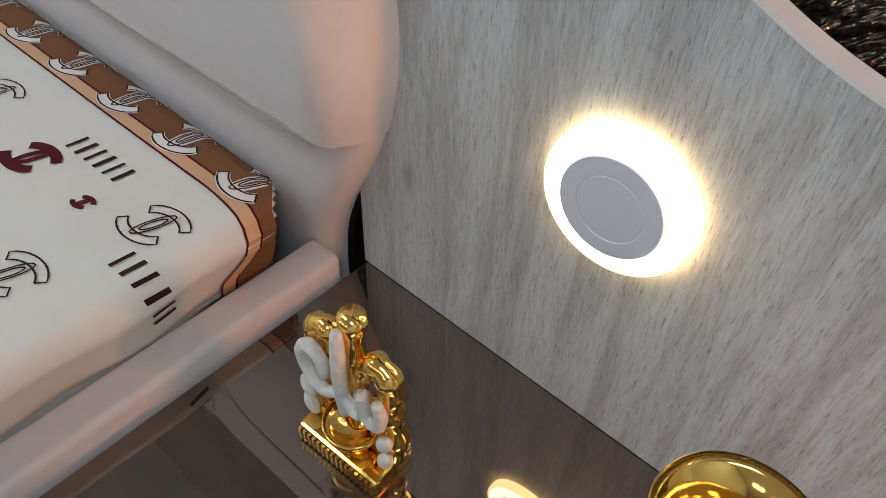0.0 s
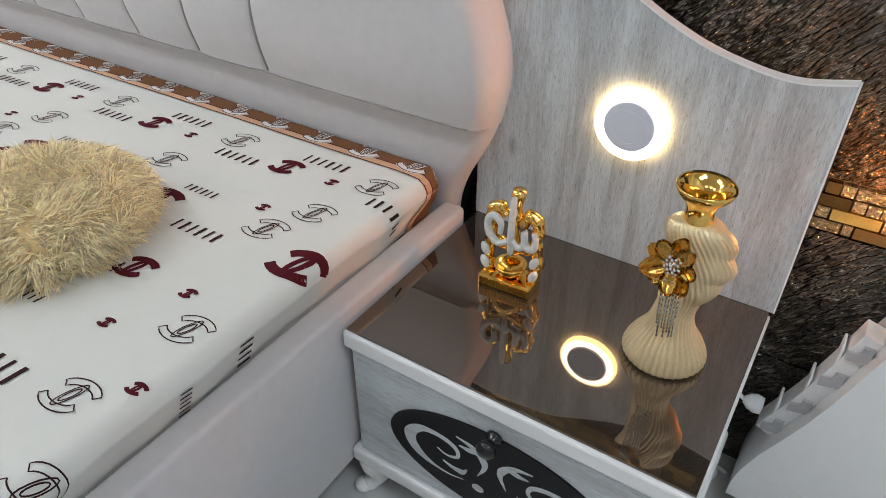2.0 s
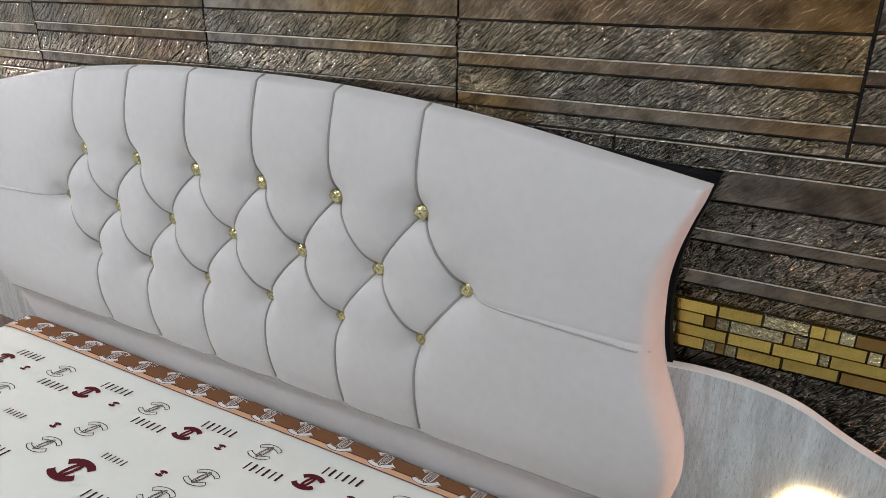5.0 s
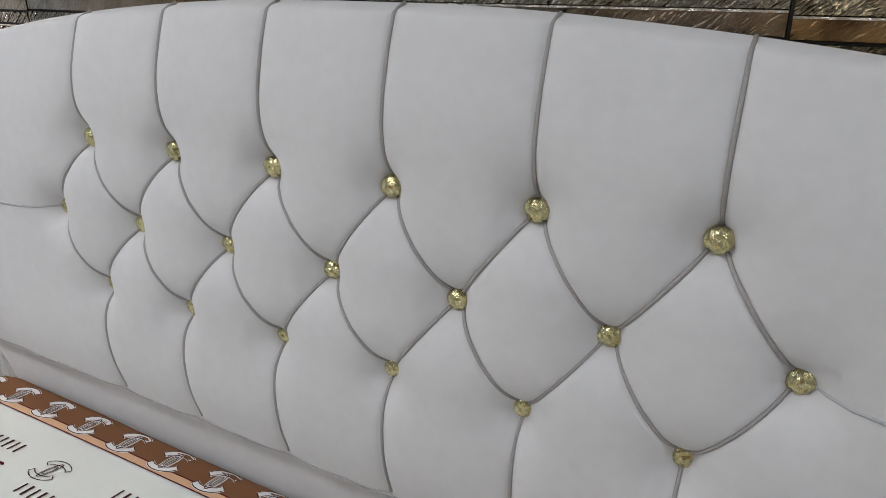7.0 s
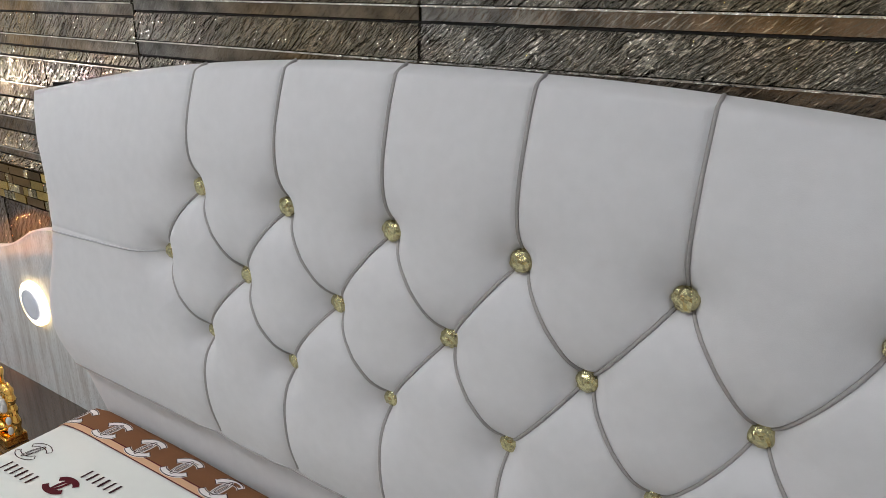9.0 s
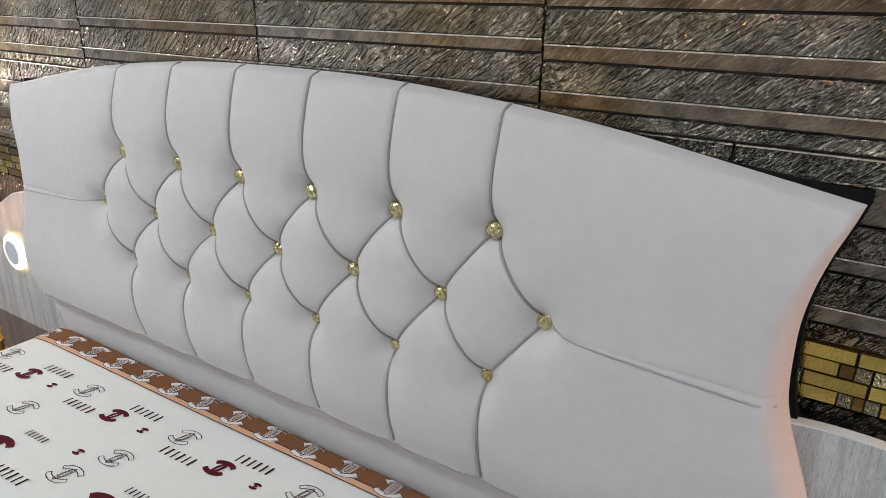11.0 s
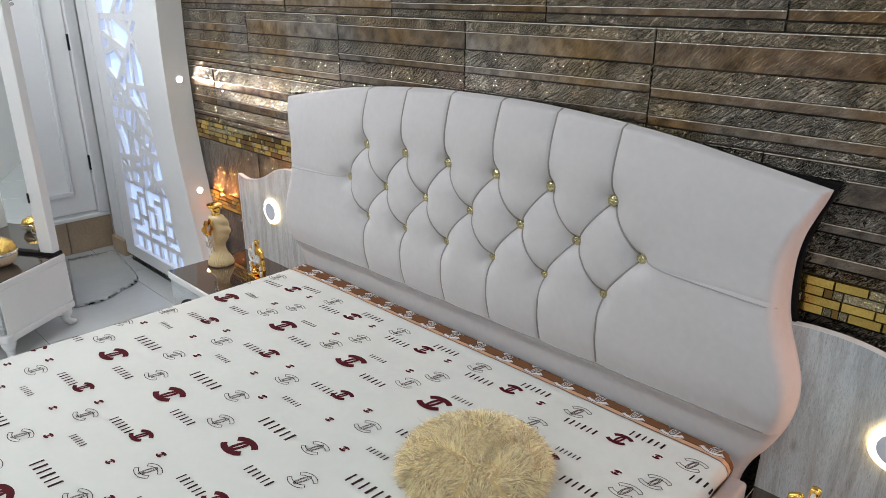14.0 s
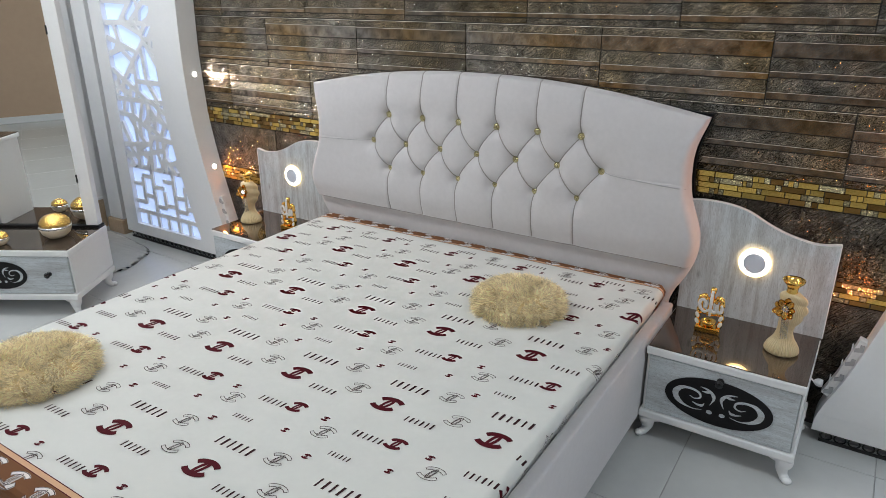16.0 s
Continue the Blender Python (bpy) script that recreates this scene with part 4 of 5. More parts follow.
# ---- ornaments on the nightstands ----
def vase(m, label):
    v = thing("vase", label, "vase", m, "gold flower vases")
    secs = [(0.0, 0.0, 0.048, 0.048), (0.004, 0.0, 0.054, 0.053), (0.016, 0.0, 0.054, 0.052), (0.034, 0.0, 0.046, 0.045), (0.055, 0.000, 0.033, 0.032), (0.080, 0.000, 0.026, 0.024), (0.100, 0.003, 0.026, 0.022),
            (0.118, 0.008, 0.030, 0.024), (0.136, 0.012, 0.035, 0.027), (0.160, 0.014, 0.038, 0.030), (0.182, 0.012, 0.039, 0.030), (0.202, 0.007, 0.039, 0.029), (0.216, 0.003, 0.036, 0.026), (0.226, 0.0, 0.027, 0.020), (0.230, 0.0, 0.012, 0.010)]
    zs = np.linspace(0, 0.230, 90)
    bm, rings, seg = bmesh.new(), [], 180
    for z in zs:
        cxx, rx, ry = (ease([(q[0], q[i]) for q in secs], z) for i in (1, 2, 3))
        ring = []
        for i in range(seg):
            a = 2 * math.pi * i / seg
            amp = 0.11 * min(1, z / 0.010) * (1 if z < 0.222 else 0.3)
            k = 1 + amp * (abs(math.sin(a * 18 + (z - 0.1) * (170 if z > 0.1 else 0))) - 0.5)
            if z > 0.10:
                k *= 1 + 0.17 * (abs(math.sin((z - 0.1 + 0.012 * math.sin(a)) * math.pi / 0.041)) - 0.3) * (0.55 + 0.45 * math.cos(a)) + 0.04 * math.sin(3 * a + z * 46)
            ring.append(bm.verts.new((cxx + rx * k * math.cos(a), ry * k * math.sin(a), z)))
        rings.append(ring)
    for lo, hi in zip(rings, rings[1:]):
        for i in range(seg):
            j = (i + 1) % seg
            bm.faces.new((lo[i], lo[j], hi[j], hi[i]))
    bm.faces.new(rings[0])
    bm.faces.new(rings[-1])
    part("body", bm, VASE, v, "ribbed cream body dusted with gold", True)
    part("neck", lathe([(0.022, 0.206), (0.0200, 0.216), (0.0175, 0.236), (0.0185, 0.246), (0.0245, 0.256), (0.0325, 0.264), (0.0350, 0.270), (0.0358, 0.273), (0.0345, 0.2755), (0.0305, 0.2725), (0.0240, 0.2655), (0.0208, 0.2595), (0.0156, 0.2485), (0.0137, 0.240), (0.012, 0.20), (0.012, 0.15), (0.012, 0.11)], 48), GOLD, v, "polished gold trumpet neck", True)
    # added black insert: paints the shade deep inside the gold neck
    part("neck_liner", lathe([(0.0105, 0.12), (0.0116, 0.20), (0.0130, 0.24), (0.0146, 0.2470), (0.0136, 0.2470), (0.0110, 0.240), (0.010, 0.125)], 32), BLACK_PLATE, v, "black insert that stands in for the shade inside the neck", True)
    flower = part("flower", lathe([(0.001, -0.003), (0.010, -0.002), (0.010, 0.003), (0.001, 0.004)], 16), GOLD, v, "gold blossom with crystal centre", True)
    flower.matrix_basis = pose(-0.012, -0.036, 0.178, 72, 0, -22)
    for k in range(9):
        a = 2 * math.pi * k / 9 + (0.15 if k % 2 else 0)
        lift = 0.004 if k % 2 else 0.0
        L = 0.028 + 0.003 * (k % 3)
        bm = bmesh.new()
        rows = []
        for j in range(7):
            t = j / 6
            w = 0.0135 * math.sin(math.pi * (0.12 + 0.80 * t)) ** 0.9
            zc = lift + 0.010 * t * t + 0.004 * math.sin(t * 3)
            rows.append([bm.verts.new((0.006 + L * t, w * q, zc + 0.005 * abs(q) * (1 - t * 0.5) + 0.0015 * math.sin(q * 6 + k))) for q in (-1, -0.5, 0, 0.5, 1)])
        for lo, hi in zip(rows, rows[1:]):
            for q in range(4):
                bm.faces.new((lo[q], lo[q + 1], hi[q + 1], hi[q]))
        bmesh.ops.solidify(bm, geom=bm.faces[:], thickness=0.0012)
        p = part("petal", bm, GOLD, flower, "", True)
        p.matrix_basis = Matrix.Rotation(a, 4, "Z")
    bm = bmesh.new()
    for k in range(19):
        a, r = k * 2.4, 0.0029 * math.sqrt(k)
        bmesh.ops.create_icosphere(bm, subdivisions=1, radius=0.0026, matrix=Matrix.Translation((r * math.cos(a), r * math.sin(a), 0.010 - 18 * r * r)))
    part("crystal_cluster", bm, CRYSTAL, flower, "cluster of clear crystals")
    for k in range(7):
        x = -0.020 + 0.0036 * k
        length = 0.075 + 0.022 * abs(math.sin(k * 1.7))
        pts = [(x + 0.004 * t, -0.051 + 0.006 * t - 0.004 * math.sin(t * 3), 0.165 - length * t) for t in np.linspace(0, 1, 24)]
        radii = [0.0017 if i % 2 else 0.0009 for i in range(24)]
        part("tassel_chain", tube(pts, radii, 6), CHAIN, v, "fine silver bead chain")
    return v


vase(pose(1.328, -0.220, NS_TOP + 0.0012, 0, 0, 8), "ribbed cream vase with gold neck and gold flower on the nightstand")
vase(pose(-1.348, -0.222, NS_TOP + 0.0012, 0, 0, 30), "ribbed cream vase with gold neck and gold flower on the nightstand")


def sculpture(m, label):
    c = thing("calligraphy_ornament", label, "ornament", m @ Matrix.Scale(1.05, 4), "gold calligraphy ornaments")
    base = part("base", box(-0.042, 0.042, -0.022, 0.022, 0.0, 0.020, 0.003), GOLD, c, "stepped gold base")
    bm = bmesh.new()
    for k in range(16):
        tube([(-0.0385 + 0.0051 * k, -0.0225, 0.003), (-0.0385 + 0.0051 * k, -0.0225, 0.017)], 0.0018, 6, bm=bm)
    tagged(part("ribbing", bm, GOLD, base), kind="stuff")
    rng = random.Random(2)
    bm = bmesh.new()
    for line in ([(-0.034, 0.006, 0.018), (-0.040, 0.006, 0.05), (-0.034, 0.006, 0.085), (-0.037, 0.006, 0.115), (-0.026, 0.006, 0.130), (-0.014, 0.006, 0.118)],
                 [(0.034, 0.006, 0.018), (0.040, 0.006, 0.05), (0.034, 0.006, 0.085), (0.037, 0.006, 0.112), (0.026, 0.006, 0.128), (0.012, 0.006, 0.112)],
                 [(-0.03, 0.006, 0.072), (0.0, 0.006, 0.065), (0.03, 0.006, 0.072)],
                 [(-0.002, 0.006, 0.07), (0.0, 0.006, 0.12), (0.003, 0.006, 0.164)]):
        pts = smooth_line(line, 6)
        tube(pts, [0.0094 + 0.0015 * math.sin(i * 1.3) for i in range(len(pts))], 10, bm=bm)
    part("gold_body", bm, GOLD, c, "polished gold looped body", True)
    part("bowl", lathe([(0.001, 0.020), (0.014, 0.021), (0.022, 0.030), (0.025, 0.040), (0.023, 0.041), (0.018, 0.033), (0.002, 0.026)], 28), GOLD, c, "small gold bowl", True)
    strokes = ([(0.001, -0.008, 0.062), (0.001, -0.009, 0.11), (0.002, -0.008, 0.158)],
               [(-0.003, -0.008, 0.085), (-0.018, -0.009, 0.076), (-0.033, -0.009, 0.090), (-0.036, -0.009, 0.110), (-0.027, -0.009, 0.121), (-0.016, -0.009, 0.112), (-0.016, -0.009, 0.094)],
               [(0.004, -0.009, 0.088), (0.012, -0.009, 0.078), (0.022, -0.009, 0.086), (0.021, -0.009, 0.108), (0.024, -0.009, 0.086), (0.035, -0.009, 0.082), (0.039, -0.009, 0.096), (0.036, -0.009, 0.110)])
    for line in strokes:
        pts = smooth_line(line, 6)
        part("glitter_stroke", tube(pts, [0.0056 - 0.0015 * abs(2 * i / (len(pts) - 1) - 1) ** 3 for i in range(len(pts))], 8), GLITTER, c, "white glitter stroke", True)
    for sx in (-1, 1):
        for z in (0.034, 0.058):
            bm = bmesh.new()
            bmesh.ops.create_uvsphere(bm, u_segments=12, v_segments=8, radius=1.0, matrix=Matrix.Translation((sx * 0.039, -0.007, z)) @ Matrix.Rotation(sx * 0.4, 4, "Y") @ Matrix.Diagonal((0.0065, 0.005, 0.0115, 1)))
            part("glitter_leaf", bm, GLITTER, c, "white glitter leaf", True)
    return c


sculpture(pose(1.073, -0.202, NS_TOP + 0.0012, 0, 0, 3), "gold ornament with white glitter strokes on the nightstand")
sculpture(pose(-1.080, -0.202, NS_TOP + 0.0012, 0, 0, -3), "gold ornament with white glitter strokes on the nightstand")


# ---- curved side panels with lit lattices ----
EDGE_CURVE = [(0.02, 1.470), (0.10, 1.474), (0.16, 1.490), (0.28, 1.538), (0.42, 1.580), (0.59, 1.625), (0.69, 1.648), (0.78, 1.667), (0.89, 1.684), (1.01, 1.694), (1.25, 1.702), (1.55, 1.690), (2.0, 1.660), (2.4, 1.62)]
PANEL_Z0, PANEL_Z1, FRONT_Y, OUTER = 0.055, 2.35, -0.122, 2.52


def lattice_in(z):
    return ease(EDGE_CURVE, z) + 0.248 + 0.045 * math.exp(-z / 0.25)


def split(poly, rng, out, depth):
    """Cracks a polygon into shards; the cracks are kept as bars."""
    area = 0.5 * abs(sum(a[0] * b[1] - b[0] * a[1] for a, b in zip(poly, poly[1:] + poly[:1])))
    if area < 0.0050 or depth == 0:
        return
    edges = sorted(range(len(poly)), key=lambda i: -math.dist(poly[i], poly[(i + 1) % len(poly)]))
    i, j = sorted((edges[0], edges[1] if rng.random() < 0.6 or len(edges) < 4 else edges[2]))
    ti, tj = rng.uniform(0.3, 0.7), rng.uniform(0.3, 0.7)
    p = tuple(poly[i][k] + (poly[(i + 1) % len(poly)][k] - poly[i][k]) * ti for k in (0, 1))
    q = tuple(poly[j][k] + (poly[(j + 1) % len(poly)][k] - poly[j][k]) * tj for k in (0, 1))
    out.append((p, q))
    split(poly[:i + 1] + [p, q] + poly[j + 1:], rng, out, depth - 1)
    split([p] + poly[i + 1:j + 1] + [q], rng, out, depth - 1)


def side_panel(s, shift, label):
    """s mirrors the panel; shift moves it away from the bed."""
    pn = thing("light_panel", label, "wall panel", pose(s * shift, 0, 0), "curved light panels")
    zs = list(np.linspace(0.125, PANEL_Z1 - 0.08, 44))

    def ribbon(inner, outer, za, y0, y1):
        bm = bmesh.new()
        rows = [[bm.verts.new((s * x, y, z)) for x, y in ((inner(z), y0), (outer(z), y0), (outer(z), y1), (inner(z), y1))] for z in za]
        for lo, hi in zip(rows, rows[1:]):
            for k in range(4):
                j = (k + 1) % 4
                bm.faces.new((lo[k], lo[j], hi[j], hi[k]))
        bm.faces.new(rows[0])
        bm.faces.new(rows[-1])
        return bm
    def edge(z):
        return ease(EDGE_CURVE, z)
    part("curved_stile", ribbon(edge, lattice_in, zs, FRONT_Y, -0.001), WHITE, pn, "white stile with a swept curved edge")
    part("straight_stile", ribbon(lambda z: OUTER - 0.125, lambda z: OUTER, zs, FRONT_Y, -0.001), WHITE, pn)
    part("bottom_rail", ribbon(edge, lambda z: OUTER, list(np.linspace(PANEL_Z0, 0.1248, 5)), FRONT_Y - 0.0006, -0.001), WHITE, pn)
    part("top_rail", ribbon(edge, lambda z: OUTER, list(np.linspace(PANEL_Z1 - 0.0798, PANEL_Z1, 3)), FRONT_Y, -0.001), WHITE, pn)
    part("light_box", ribbon(lambda z: lattice_in(z) - 0.002, lambda z: OUTER - 0.124, zs, -0.0905, -0.085), LATTICE_GLOW, pn, "glowing blue light box")
    rng, bars = random.Random(11), []
    low, high, right = 0.52, PANEL_Z1 - 0.085, OUTER - 0.125
    cuts = [low, 0.95, 1.40, 1.85, high]
    for a, b in zip(cuts, cuts[1:]):
        split([(lattice_in(a), a), (right, a), (right, b), (lattice_in(b), b)], rng, bars, 6)
        bars.append(((lattice_in(b), b), (right, b)))
    bars.append(((lattice_in(low), low), (right, low)))
    # square fretwork at the foot
    gx = [lattice_in(0.2) + (right - lattice_in(0.2)) * k / 6 for k in range(7)]
    for k in range(1, 6):
        bars.append(((gx[k], 0.125), (gx[k], 0.205)))
        top = (0.44, 0.52, 0.38, 0.52, 0.45)[k - 1]
        bars.append(((gx[k], 0.222 + 0.05 * (k % 2)), (gx[k], top)))
    bars.append(((lattice_in(0.21), 0.212), (right, 0.212)))
    for k, z in ((0, 0.30), (1, 0.36), (2, 0.29), (3, 0.40), (4, 0.33), (5, 0.28), (0, 0.43), (2, 0.45), (4, 0.46), (5, 0.40), (3, 0.27), (1, 0.27)):
        bars.append(((max(gx[k], lattice_in(z)), z), (gx[k + 1], z)))
    for i, (p, q) in enumerate(bars):
        d = math.dist(p, q)
        if d < 0.015:
            continue
        w = 0.0155 if p[1] > 0.5 else 0.0140
        nx, nz = -(q[1] - p[1]) / d * w, (q[0] - p[0]) / d * w
        o = [(s * (p[0] + nx), p[1] + nz), (s * (q[0] + nx), q[1] + nz), (s * (q[0] - nx), q[1] - nz), (s * (p[0] - nx), p[1] - nz)]
        part("lattice_bar", prism(o, FRONT_Y + 0.002 + 0.00012 * i, FRONT_Y + 0.024 + 0.00007 * i), WHITE, pn)
    # small spot lamps in the curved edge
    for z in (0.60, 1.13):
        x = ease(EDGE_CURVE, z)
        slope = (ease(EDGE_CURVE, z + 0.02) - ease(EDGE_CURVE, z - 0.02)) / 0.04
        tilt = math.degrees(math.atan(slope))
        sp = part("spot_ring", lathe([(0.012, 0.0), (0.022, 0.0), (0.023, 0.003), (0.017, 0.005), (0.012, 0.003)], 24), WHITE, pn)
        sp.matrix_basis = Matrix.Translation((s * (x - 0.0005), -0.055, z)) @ Matrix.Rotation(-s * radians(90 - tilt), 4, "Y")
        part("lens", lathe([(0.001, 0.001), (0.0125, 0.001), (0.0125, 0.004), (0.001, 0.005)], 20), SPOT_GLOW, sp, "lit spot lens")
        lamp = bpy.data.lights.new("spot", "SPOT")
        lamp.energy, lamp.color, lamp.spot_size, lamp.spot_blend, lamp.shadow_soft_size = ((5.2 if z < 1 else 4.2) if s > 0 else 9.0 if z < 1 else 8.0), ((1.0, 0.31, 0.06) if z < 1 or s > 0 else (1.0, 0.90, 0.78)), radians(105 if s > 0 else 140), 0.8, 0.012
        ob = new("spot_beam", lamp)
        ob.matrix_world = look((s * (x + shift - 0.014), -0.048, z), (s * (x + shift - 0.7), -0.04 if s > 0 else -0.03, z - 0.04))
    # socket strip on the curved edge
    strip = thing("socket_strip", "white socket strip with grey brackets on the panel edge", "socket strip", pose(s * shift, 0, 0), "socket strips")
    pts = [(ease(EDGE_CURVE, z) - 0.014, z) for z in np.linspace(0.19, 0.43, 10)]
    part("body", prism([(s * x, z) for x, z in strip_outline(pts, 0.026)], -0.085, -0.045), PLASTIC, strip)
    for z in (0.215, 0.275, 0.345, 0.405):
        x = ease(EDGE_CURVE, z)
        part("bracket", prism([(s * a, b) for a, b in ((x - 0.002, z - 0.012), (x - 0.030, z - 0.018), (x - 0.030, z - 0.004), (x - 0.016, z - 0.001), (x - 0.014, z + 0.012), (x - 0.001, z + 0.012))], -0.092, -0.0855), BRACKET, strip, "grey bracket")
    for z in (0.24, 0.31, 0.38):
        x = ease(EDGE_CURVE, z)
        part("socket_cover", box(min(s * (x - 0.031), s * (x - 0.0268)), max(s * (x - 0.031), s * (x - 0.0268)), -0.084, -0.046, z - 0.02, z + 0.02, 0.002), PLASTIC, strip)
    # pierced black trim along the floor
    trim = thing("floor_trim", "pierced black iron trim under the white panel", "trim", pose(s * shift, 0, 0), kind="structure")
    part("strip", box(min(s * 1.50, s * OUTER), max(s * 1.50, s * OUTER), -0.100, -0.096, 0.0, 0.012), LACE, trim)
    part("strip", box(min(s * 1.50, s * OUTER), max(s * 1.50, s * OUTER), -0.100, -0.096, 0.044, 0.054), LACE, trim)
    for k in range(22):
        x = s * (1.522 + k * 0.046)
        part("ring", tube([(x + 0.019 * math.cos(a), -0.098, 0.028 + 0.016 * math.sin(a)) for a in np.linspace(0, 2 * math.pi, 13)], 0.0030, 5), LACE, trim)
    part("backing", box(min(s * 1.52, s * OUTER), max(s * 1.52, s * OUTER), -0.060, -0.001, 0.0, 0.0545), GREY_TAG, trim)
    return pn


side_panel(1, 0.0, "white curved wall panel with a blue backlit lattice")
side_panel(-1, 0.19, "white curved wall panel with a blue backlit lattice")
plug = thing("plug", "white round plug with its cable in the socket strip", "plug", pose(1.452, -0.067, 0.222))
bm = lathe([(0.002, 0), (0.014, 0.001), (0.016, 0.012), (0.013, 0.022), (0.006, 0.030), (0.002, 0.031)], 20)
bm.transform(pose(0.024, 0, 0.0, 0, -90, 0))
part("body", bm, PLASTIC, plug, "", True)
part("cable", tube(smooth_line([(-0.006, 0, 0.0), (-0.022, 0.0, 0.010), (-0.034, 0.005, -0.01), (-0.036, 0.02, -0.12), (-0.02, 0.03, -0.20), (0.01, 0.03, -0.2195)], 8), 0.0035, 8), PLASTIC, plug, "", True)
film_sheet = thing("plastic_sheet", "thin wrinkled grey plastic sheet lying on the tiled floor", "plastic sheet")
near_edge = smooth_line([(-2.226, -0.603, 0), (-2.204, -0.467, 0), (-2.276, -0.333, 0), (-2.31, -0.258, 0), (-2.40, -0.20, 0), (-2.66, -0.155, 0), (-2.93, -0.125, 0)], 6)
last_step = len(near_edge) - 1
bm, rows = bmesh.new(), []
for i, p in enumerate(near_edge):
    back = Vector((-2.97 + 0.03 * i / last_step, -0.38 + 0.24 * i / last_step, 0.0))
    wave = Vector((0.006 * noise.noise(Vector((i * 0.9, 3.0, 1.0))), 0.006 * noise.noise(Vector((i * 0.9, 7.0, 1.0))), 0.0))
    rows.append([bm.verts.new(back.lerp(p + wave, k / 13) + Vector((0, 0, 0.0022 + 0.006 * abs(noise.noise(Vector((i * 0.33, k * 0.55, 1.0))))))) for k in range(14)])
for lo, hi in zip(rows, rows[1:]):
    for k in range(13):
        bm.faces.new((lo[k], lo[k + 1], hi[k + 1], hi[k]))
bmesh.ops.solidify(bm, geom=bm.faces[:], thickness=0.0006)
part("film", bm, FILM, film_sheet, "", True)
part("rolled_edge", tube([p + Vector((0.006 * noise.noise(Vector((i * 0.9, 3.0, 1.0))), 0.006 * noise.noise(Vector((i * 0.9, 7.0, 1.0))), 0.0045)) for i, p in enumerate(near_edge)], [0.0008 + 0.0012 * abs(math.sin(k * 0.9)) for k in range(len(near_edge))], 6), BRACKET, film_sheet, "grey rolled edge", True)


# ---- dresser with mirror ----
dr = thing("dresser", "white and grey oak dressing table with bronze glass top and mirror", "dressing table", pose(-1.845, -0.985, 0, 0, 0, 31.26))
DL, DD, DT = 1.06, 0.40, 0.3645
part("body", box(-DL + 0.012, -0.012, 0.020, DD, 0.122, 0.328), WHITE, dr)
part("side_panel", box(-0.0115, -0.003, 0.012, DD, 0.122, 0.328, 0.001), WHITE, dr)
for k in range(2):
    f = part("drawer_front", box(-0.013 - 0.515 * (k + 1), -0.015 - 0.515 * k, 0.003, 0.0195, 0.125, 0.326, 0.0015), OAK_ALONG, dr, "grey oak drawer front")
    oval_ornament(f, -0.37 - 0.515 * k, 0.003, 0.225, 0.13, 0.075)
    knob(f, -0.12 - 0.515 * k, 0.0, 0.235)
part("top_slab", box(-DL, 0.0, -0.002, DD, 0.329, DT - 0.003, 0.004), WHITE, dr)
part("glass_top", box(-DL + 0.004, -0.004, 0.004, DD - 0.004, DT - 0.0028, DT + 0.001, 0.0008), GLASS_TOP, dr, "bronze mirrored glass top")
part("base_moulding", box(-DL - 0.004, 0.004, -0.006, DD, 0.088, 0.121, 0.006), WHITE, dr)
for x in (-0.035, -DL + 0.035):
    cabriole_foot(dr, x, 0.03, 1 if x > -0.5 else -1, -1, 0.087)
    cabriole_foot(dr, x, DD - 0.04, 1 if x > -0.5 else -1, 1, 0.087)
part("mirror_plinth", box(-0.90, -0.006, DD - 0.062, DD - 0.006, DT + 0.0012, DT + 0.014, 0.001), BLACK_PLATE, dr, "black mirror plinth")
MZ0, MZ1 = DT + 0.0145, 1.95
for x0, x1 in ((-0.082, -0.012), (-0.90, -0.845)):
    part("mirror_stile", box(x0, x1, DD - 0.056, DD - 0.012, MZ0, MZ1, 0.003), WHITE, dr)
part("mirror_head", box(-0.8448, -0.0822, DD - 0.056, DD - 0.012, MZ1 - 0.06, MZ1, 0.003), WHITE, dr)
part("mirror_glass", box(-0.8446, -0.0824, DD - 0.046, DD - 0.040, MZ0, MZ1 - 0.061), MIRROR, dr, "clear mirror glass")
for z in (0.62, 1.38):
    part("hinge", box(-0.0820, -0.0760, DD - 0.064, DD - 0.0565, z, z + 0.045, 0.001), HINGE, dr, "black hinge")
tower = part("drawer_tower", box(-DL + 0.01, -0.57, 0.04, DD - 0.064, DT + 0.0012, 0.80, 0.002), WHITE, dr, "white drawer tower")
part("tower_top", box(-DL, -0.56, 0.03, DD - 0.063, 0.801, 0.825, 0.004), WHITE, tower)
part("tower_glass", box(-DL + 0.004, -0.564, 0.034, DD - 0.066, 0.8252, 0.829, 0.001), GLASS_TOP, tower, "bronze mirrored glass top")


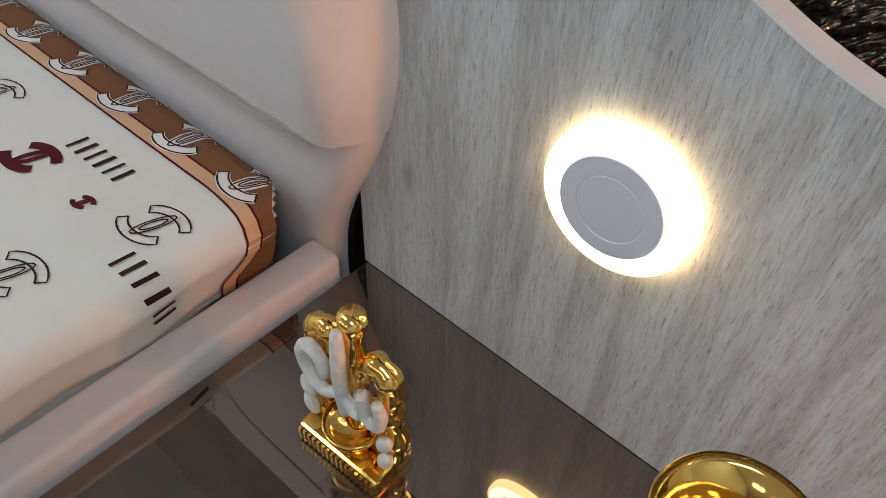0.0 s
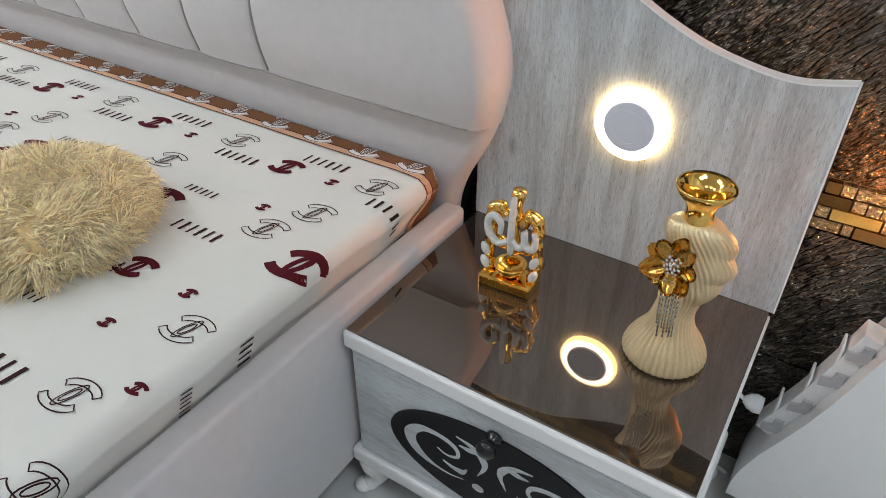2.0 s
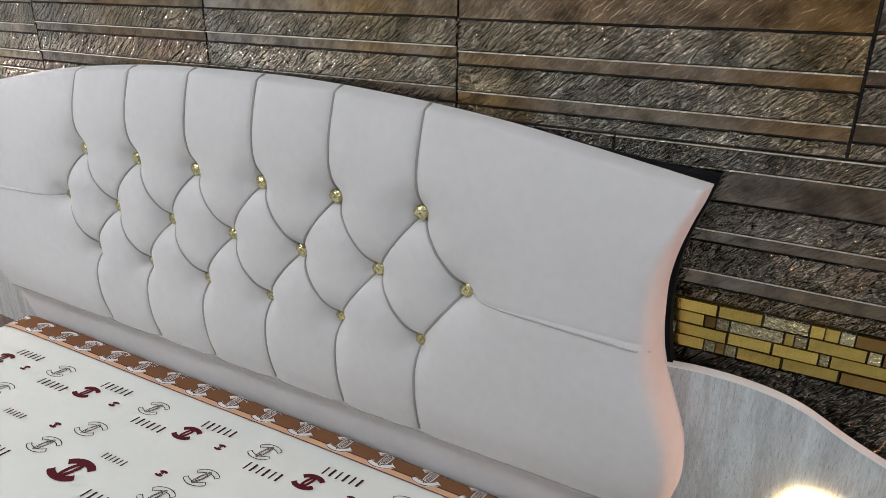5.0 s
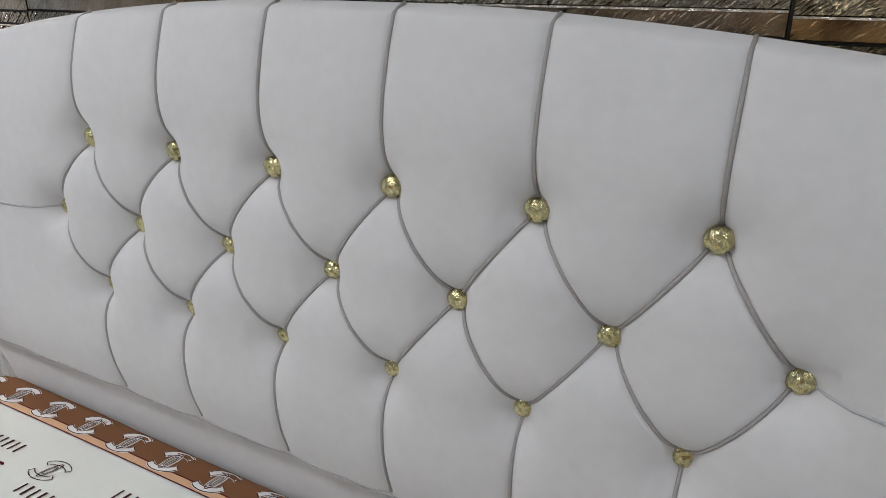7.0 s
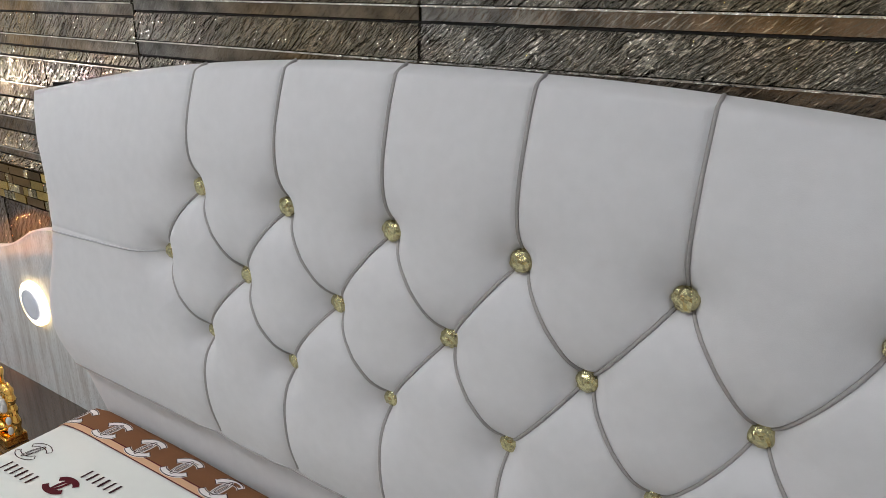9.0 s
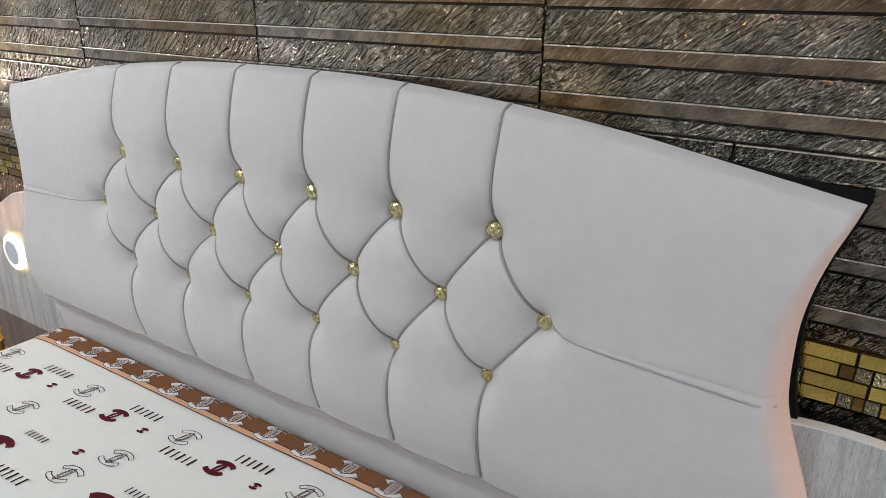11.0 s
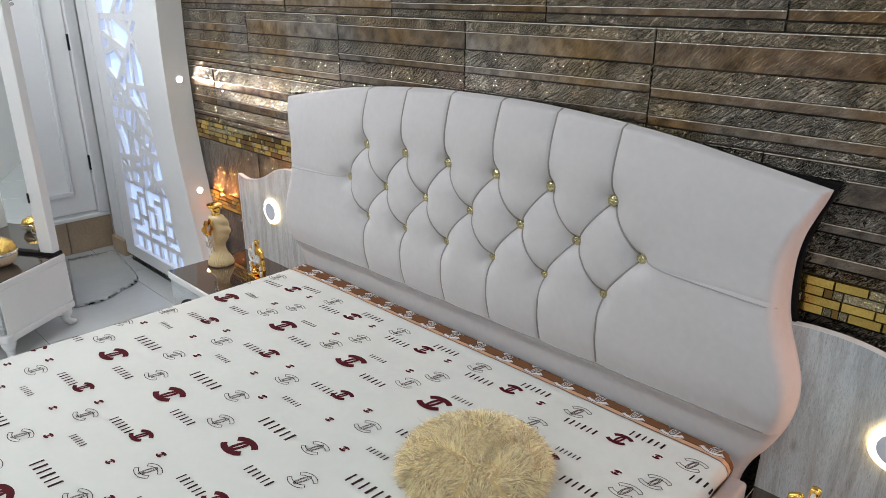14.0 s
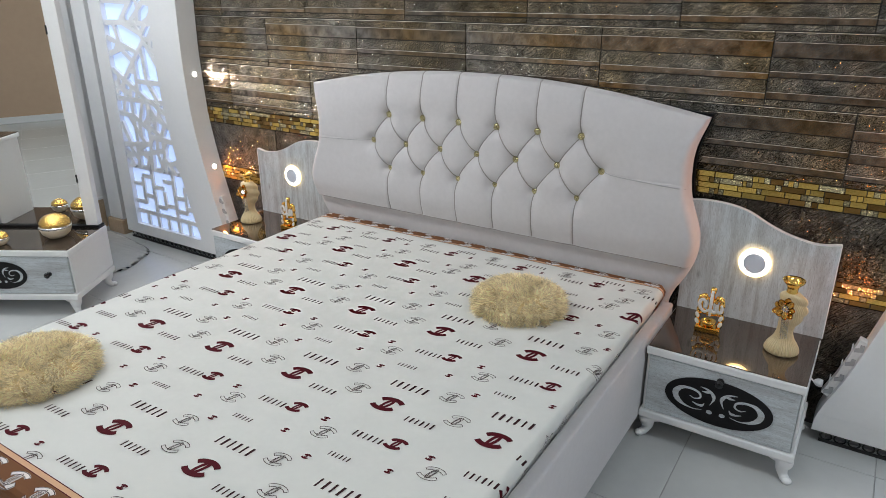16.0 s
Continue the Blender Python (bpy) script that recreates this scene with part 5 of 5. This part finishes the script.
def jar(m, r, label):
    j = thing("bonbon_jar", label, "jar", m, "gold bonbon jars")
    part("bowl", lathe([(0.02 * r, 0), (0.45 * r, 0.0), (0.55 * r, 0.04 * r), (0.85 * r, 0.30 * r), (0.98 * r, 0.62 * r), (0.98 * r, 0.70 * r), (0.02 * r, 0.71 * r)], 40), CREAM, j, "cream glazed bowl", True)
    part("band", lathe([(0.90 * r, 0.715 * r), (1.0 * r, 0.72 * r), (1.03 * r, 0.80 * r), (1.0 * r, 0.88 * r), (0.90 * r, 0.885 * r)], 40, lambda a, z: 1 + 0.02 * math.sin(a * 26)), CRYSTAL, j, "band of tiny crystals", True)
    part("lid", lathe([(0.9 * r, 0.89 * r), (0.98 * r, 0.90 * r), (0.95 * r, 1.1 * r), (0.80 * r, 1.35 * r), (0.5 * r, 1.55 * r), (0.2 * r, 1.62 * r), (0.02 * r, 1.63 * r)], 40, lambda a, z: 1 + 0.012 * math.sin(a * 12)), HAMMERED, j, "hammered gold domed lid", True)
    return j


jar(pose(-2.085, -0.900, DT + 0.0012), 0.078, "round cream and gold bonbon jar on the dressing table")
jar(pose(-2.215, -1.125, DT + 0.0012), 0.045, "small round gold bonbon jar on the dressing table")


# ---- wall tiles ----
def tile_mesh(name, width, height, bands):
    """A relief tile: bands of (share of the height, relief or smooth), top first."""
    me = bpy.data.meshes.new(name)
    bm = bmesh.new()
    z, mats = height / 2, []
    for share, rough in bands:
        h = share * height
        own = bmesh.new()
        y = 0.0 if rough else 0.0016
        bmesh.ops.create_cube(own, size=1.0)
        for v in own.verts:
            front = v.co.y < 0
            inset = 0.0011 if front else 0.0
            cut = 0.0 if rough else 0.0010
            v.co = Vector((v.co.x * (width - 2 * inset), y if front else 0.0079, z - h / 2 + cut + v.co.z * (h - 2 * inset - 2 * cut)))
        for f in own.faces:
            f.material_index = 0 if rough else 1
        join(bm, own)
        if len(bands) > 1 and (not rough or z > height / 2 - 1e-6):
            lip = bmesh.new()
            bmesh.ops.create_cube(lip, size=1.0)
            for v in lip.verts:
                v.co = Vector((v.co.x * (width - 0.002), -0.0022 if v.co.y < 0 else 0.004, z - 0.0014 + v.co.z * (0.0022 if v.co.y < 0 else 0.0032)))
            for f in lip.faces:
                f.material_index = 2
            join(bm, lip)
        z -= h
    bmesh.ops.recalc_face_normals(bm, faces=bm.faces)
    bm.to_mesh(me)
    bm.free()
    return me


TW, TH, GAP = 0.612, 0.252, 0.0025
BANDS = [[(0.13, 1), (0.21, 0), (0.18, 1), (0.09, 0), (0.19, 1), (0.11, 0), (0.09, 1)],
         [(0.12, 1), (0.23, 0), (0.20, 1), (0.10, 0), (0.17, 1), (0.10, 0), (0.08, 1)],
         [(0.22, 1), (0.14, 0), (0.17, 1), (0.14, 0), (0.16, 1), (0.08, 0), (0.09, 1)]]
upper = []
for k, b in enumerate(BANDS):
    me = tile_mesh("wall_tile", TW - GAP, TH - GAP, b)
    me.materials.append(TILE_ROUGH)
    me.materials.append(TILE_SMOOTH)
    me.materials.append(TILE_LIP)
    upper.append(me)
plain = tile_mesh("wall_tile", TW - GAP, TH - GAP, [(1.0, 1)])
plain.materials.append(TILE_DARK)
last = tile_mesh("wall_tile", TW - GAP, 0.018, [(1.0, 1)])
last.materials.append(TILE_DARK)
ROWS_UP = [(0.945 + TH * k, 0.79 if k % 2 == 0 else 0.501) for k in range(8)]
rng = random.Random(21)


def lay(z0, h, joint, pick):
    x = joint - TW * 6
    while x < X1:
        if x > X0 - 0.2 and x + TW < X1 + 0.1 and z0 + h / 2 < Z1:
            t = new("wall_tile", pick())
            t.parent = wall_north
            t.location = (x + TW / 2, rng.uniform(-0.0004, 0.0004), z0 + h / 2)
        x += TW


for z0, joint in ROWS_UP:
    lay(z0, TH, joint, lambda: upper[rng.choice((0, 0, 1, 2))])
lay(0.603, TH, 0.501, lambda: plain)
lay(0.270, TH, 0.79, lambda: plain)
lay(0.018, TH, 0.501, lambda: plain)

# glass mosaic strips
rng = random.Random(33)
piece_meshes = {}


def mosaic(z0, z1, xa, xb, picked):
    rows = 4
    h = (z1 - z0) / rows
    rest = {}
    for r in range(rows):
        x = xa + rng.uniform(-0.03, 0)
        while x < xb:
            w = rng.choice((0.014, 0.018, 0.018, 0.020, 0.044, 0.052, 0.066, 0.080))
            kind = rng.choice((0, 0, 0, 0, 1, 1, 2)) if w > 0.03 else rng.choice((0, 1, 2, 2, 2, 2))
            key = (w, kind, round(h, 4))
            if key not in piece_meshes:
                bm = box(-w / 2 + 0.0007, w / 2 - 0.0007, -0.003, 0.0079, -h / 2 + 0.0007, h / 2 - 0.0007)
                for v in bm.verts:
                    if v.co.y < 0:
                        v.co.x *= 0.96
                        v.co.z *= 0.93
                me = bpy.data.meshes.new("mosaic_piece")
                bm.to_mesh(me)
                bm.free()
                me.materials.append((MOSAIC_GOLD, MOSAIC_BROWN, MOSAIC_CRACK)[kind])
                piece_meshes[key] = me
            place = (x + w / 2, rng.uniform(-0.001, 0.001), z1 - (r + 0.5) * h)
            if picked:
                t = new("mosaic_piece", piece_meshes[key])
                t.parent, t.location = wall_north, place
                t.rotation_euler = (rng.uniform(-0.03, 0.03), 0, rng.uniform(-0.03, 0.03))
            else:
                bm = rest.setdefault(kind, bmesh.new())
                own = bmesh.new()
                own.from_mesh(piece_meshes[key])
                join(bm, own, Matrix.Translation(place))
            x += w
    for kind, bm in rest.items():
        tagged(part("mosaic_rest", bm, (MOSAIC_GOLD, MOSAIC_BROWN, MOSAIC_CRACK)[kind], wall_north), kind="stuff")


mosaic(0.857, 0.9435, 0.88, 1.78, True)
mosaic(0.524, 0.6015, 1.40, 1.70, True)
mosaic(0.857, 0.9435, -2.05, -0.90, True)
mosaic(0.524, 0.6015, -2.0, -1.40, True)
mosaic(0.857, 0.9435, -0.86, 0.82, False)

# ---- floor tiles ----
floor = bpy.data.objects["floor"]
me = bpy.data.meshes.new("floor_tile")
bm = box(-0.2985, 0.2985, -0.2985, 0.2985, -0.004, 0.0, 0.0008, segments=1)
bm.to_mesh(me)
bm.free()
me.materials.append(FLOOR_TILE)
for i in range(-8, 6):
    for j in range(-13, 2):
        x, y = 1.09 + 0.3 + 0.6 * i, -0.22 - 0.3 + 0.6 * j
        if X0 - 0.3 < x < X1 + 0.3 and Y0 - 0.3 < y < 0.25:
            t = new("floor_tile", me)
            t.parent, t.location = floor, (x, y, 0)
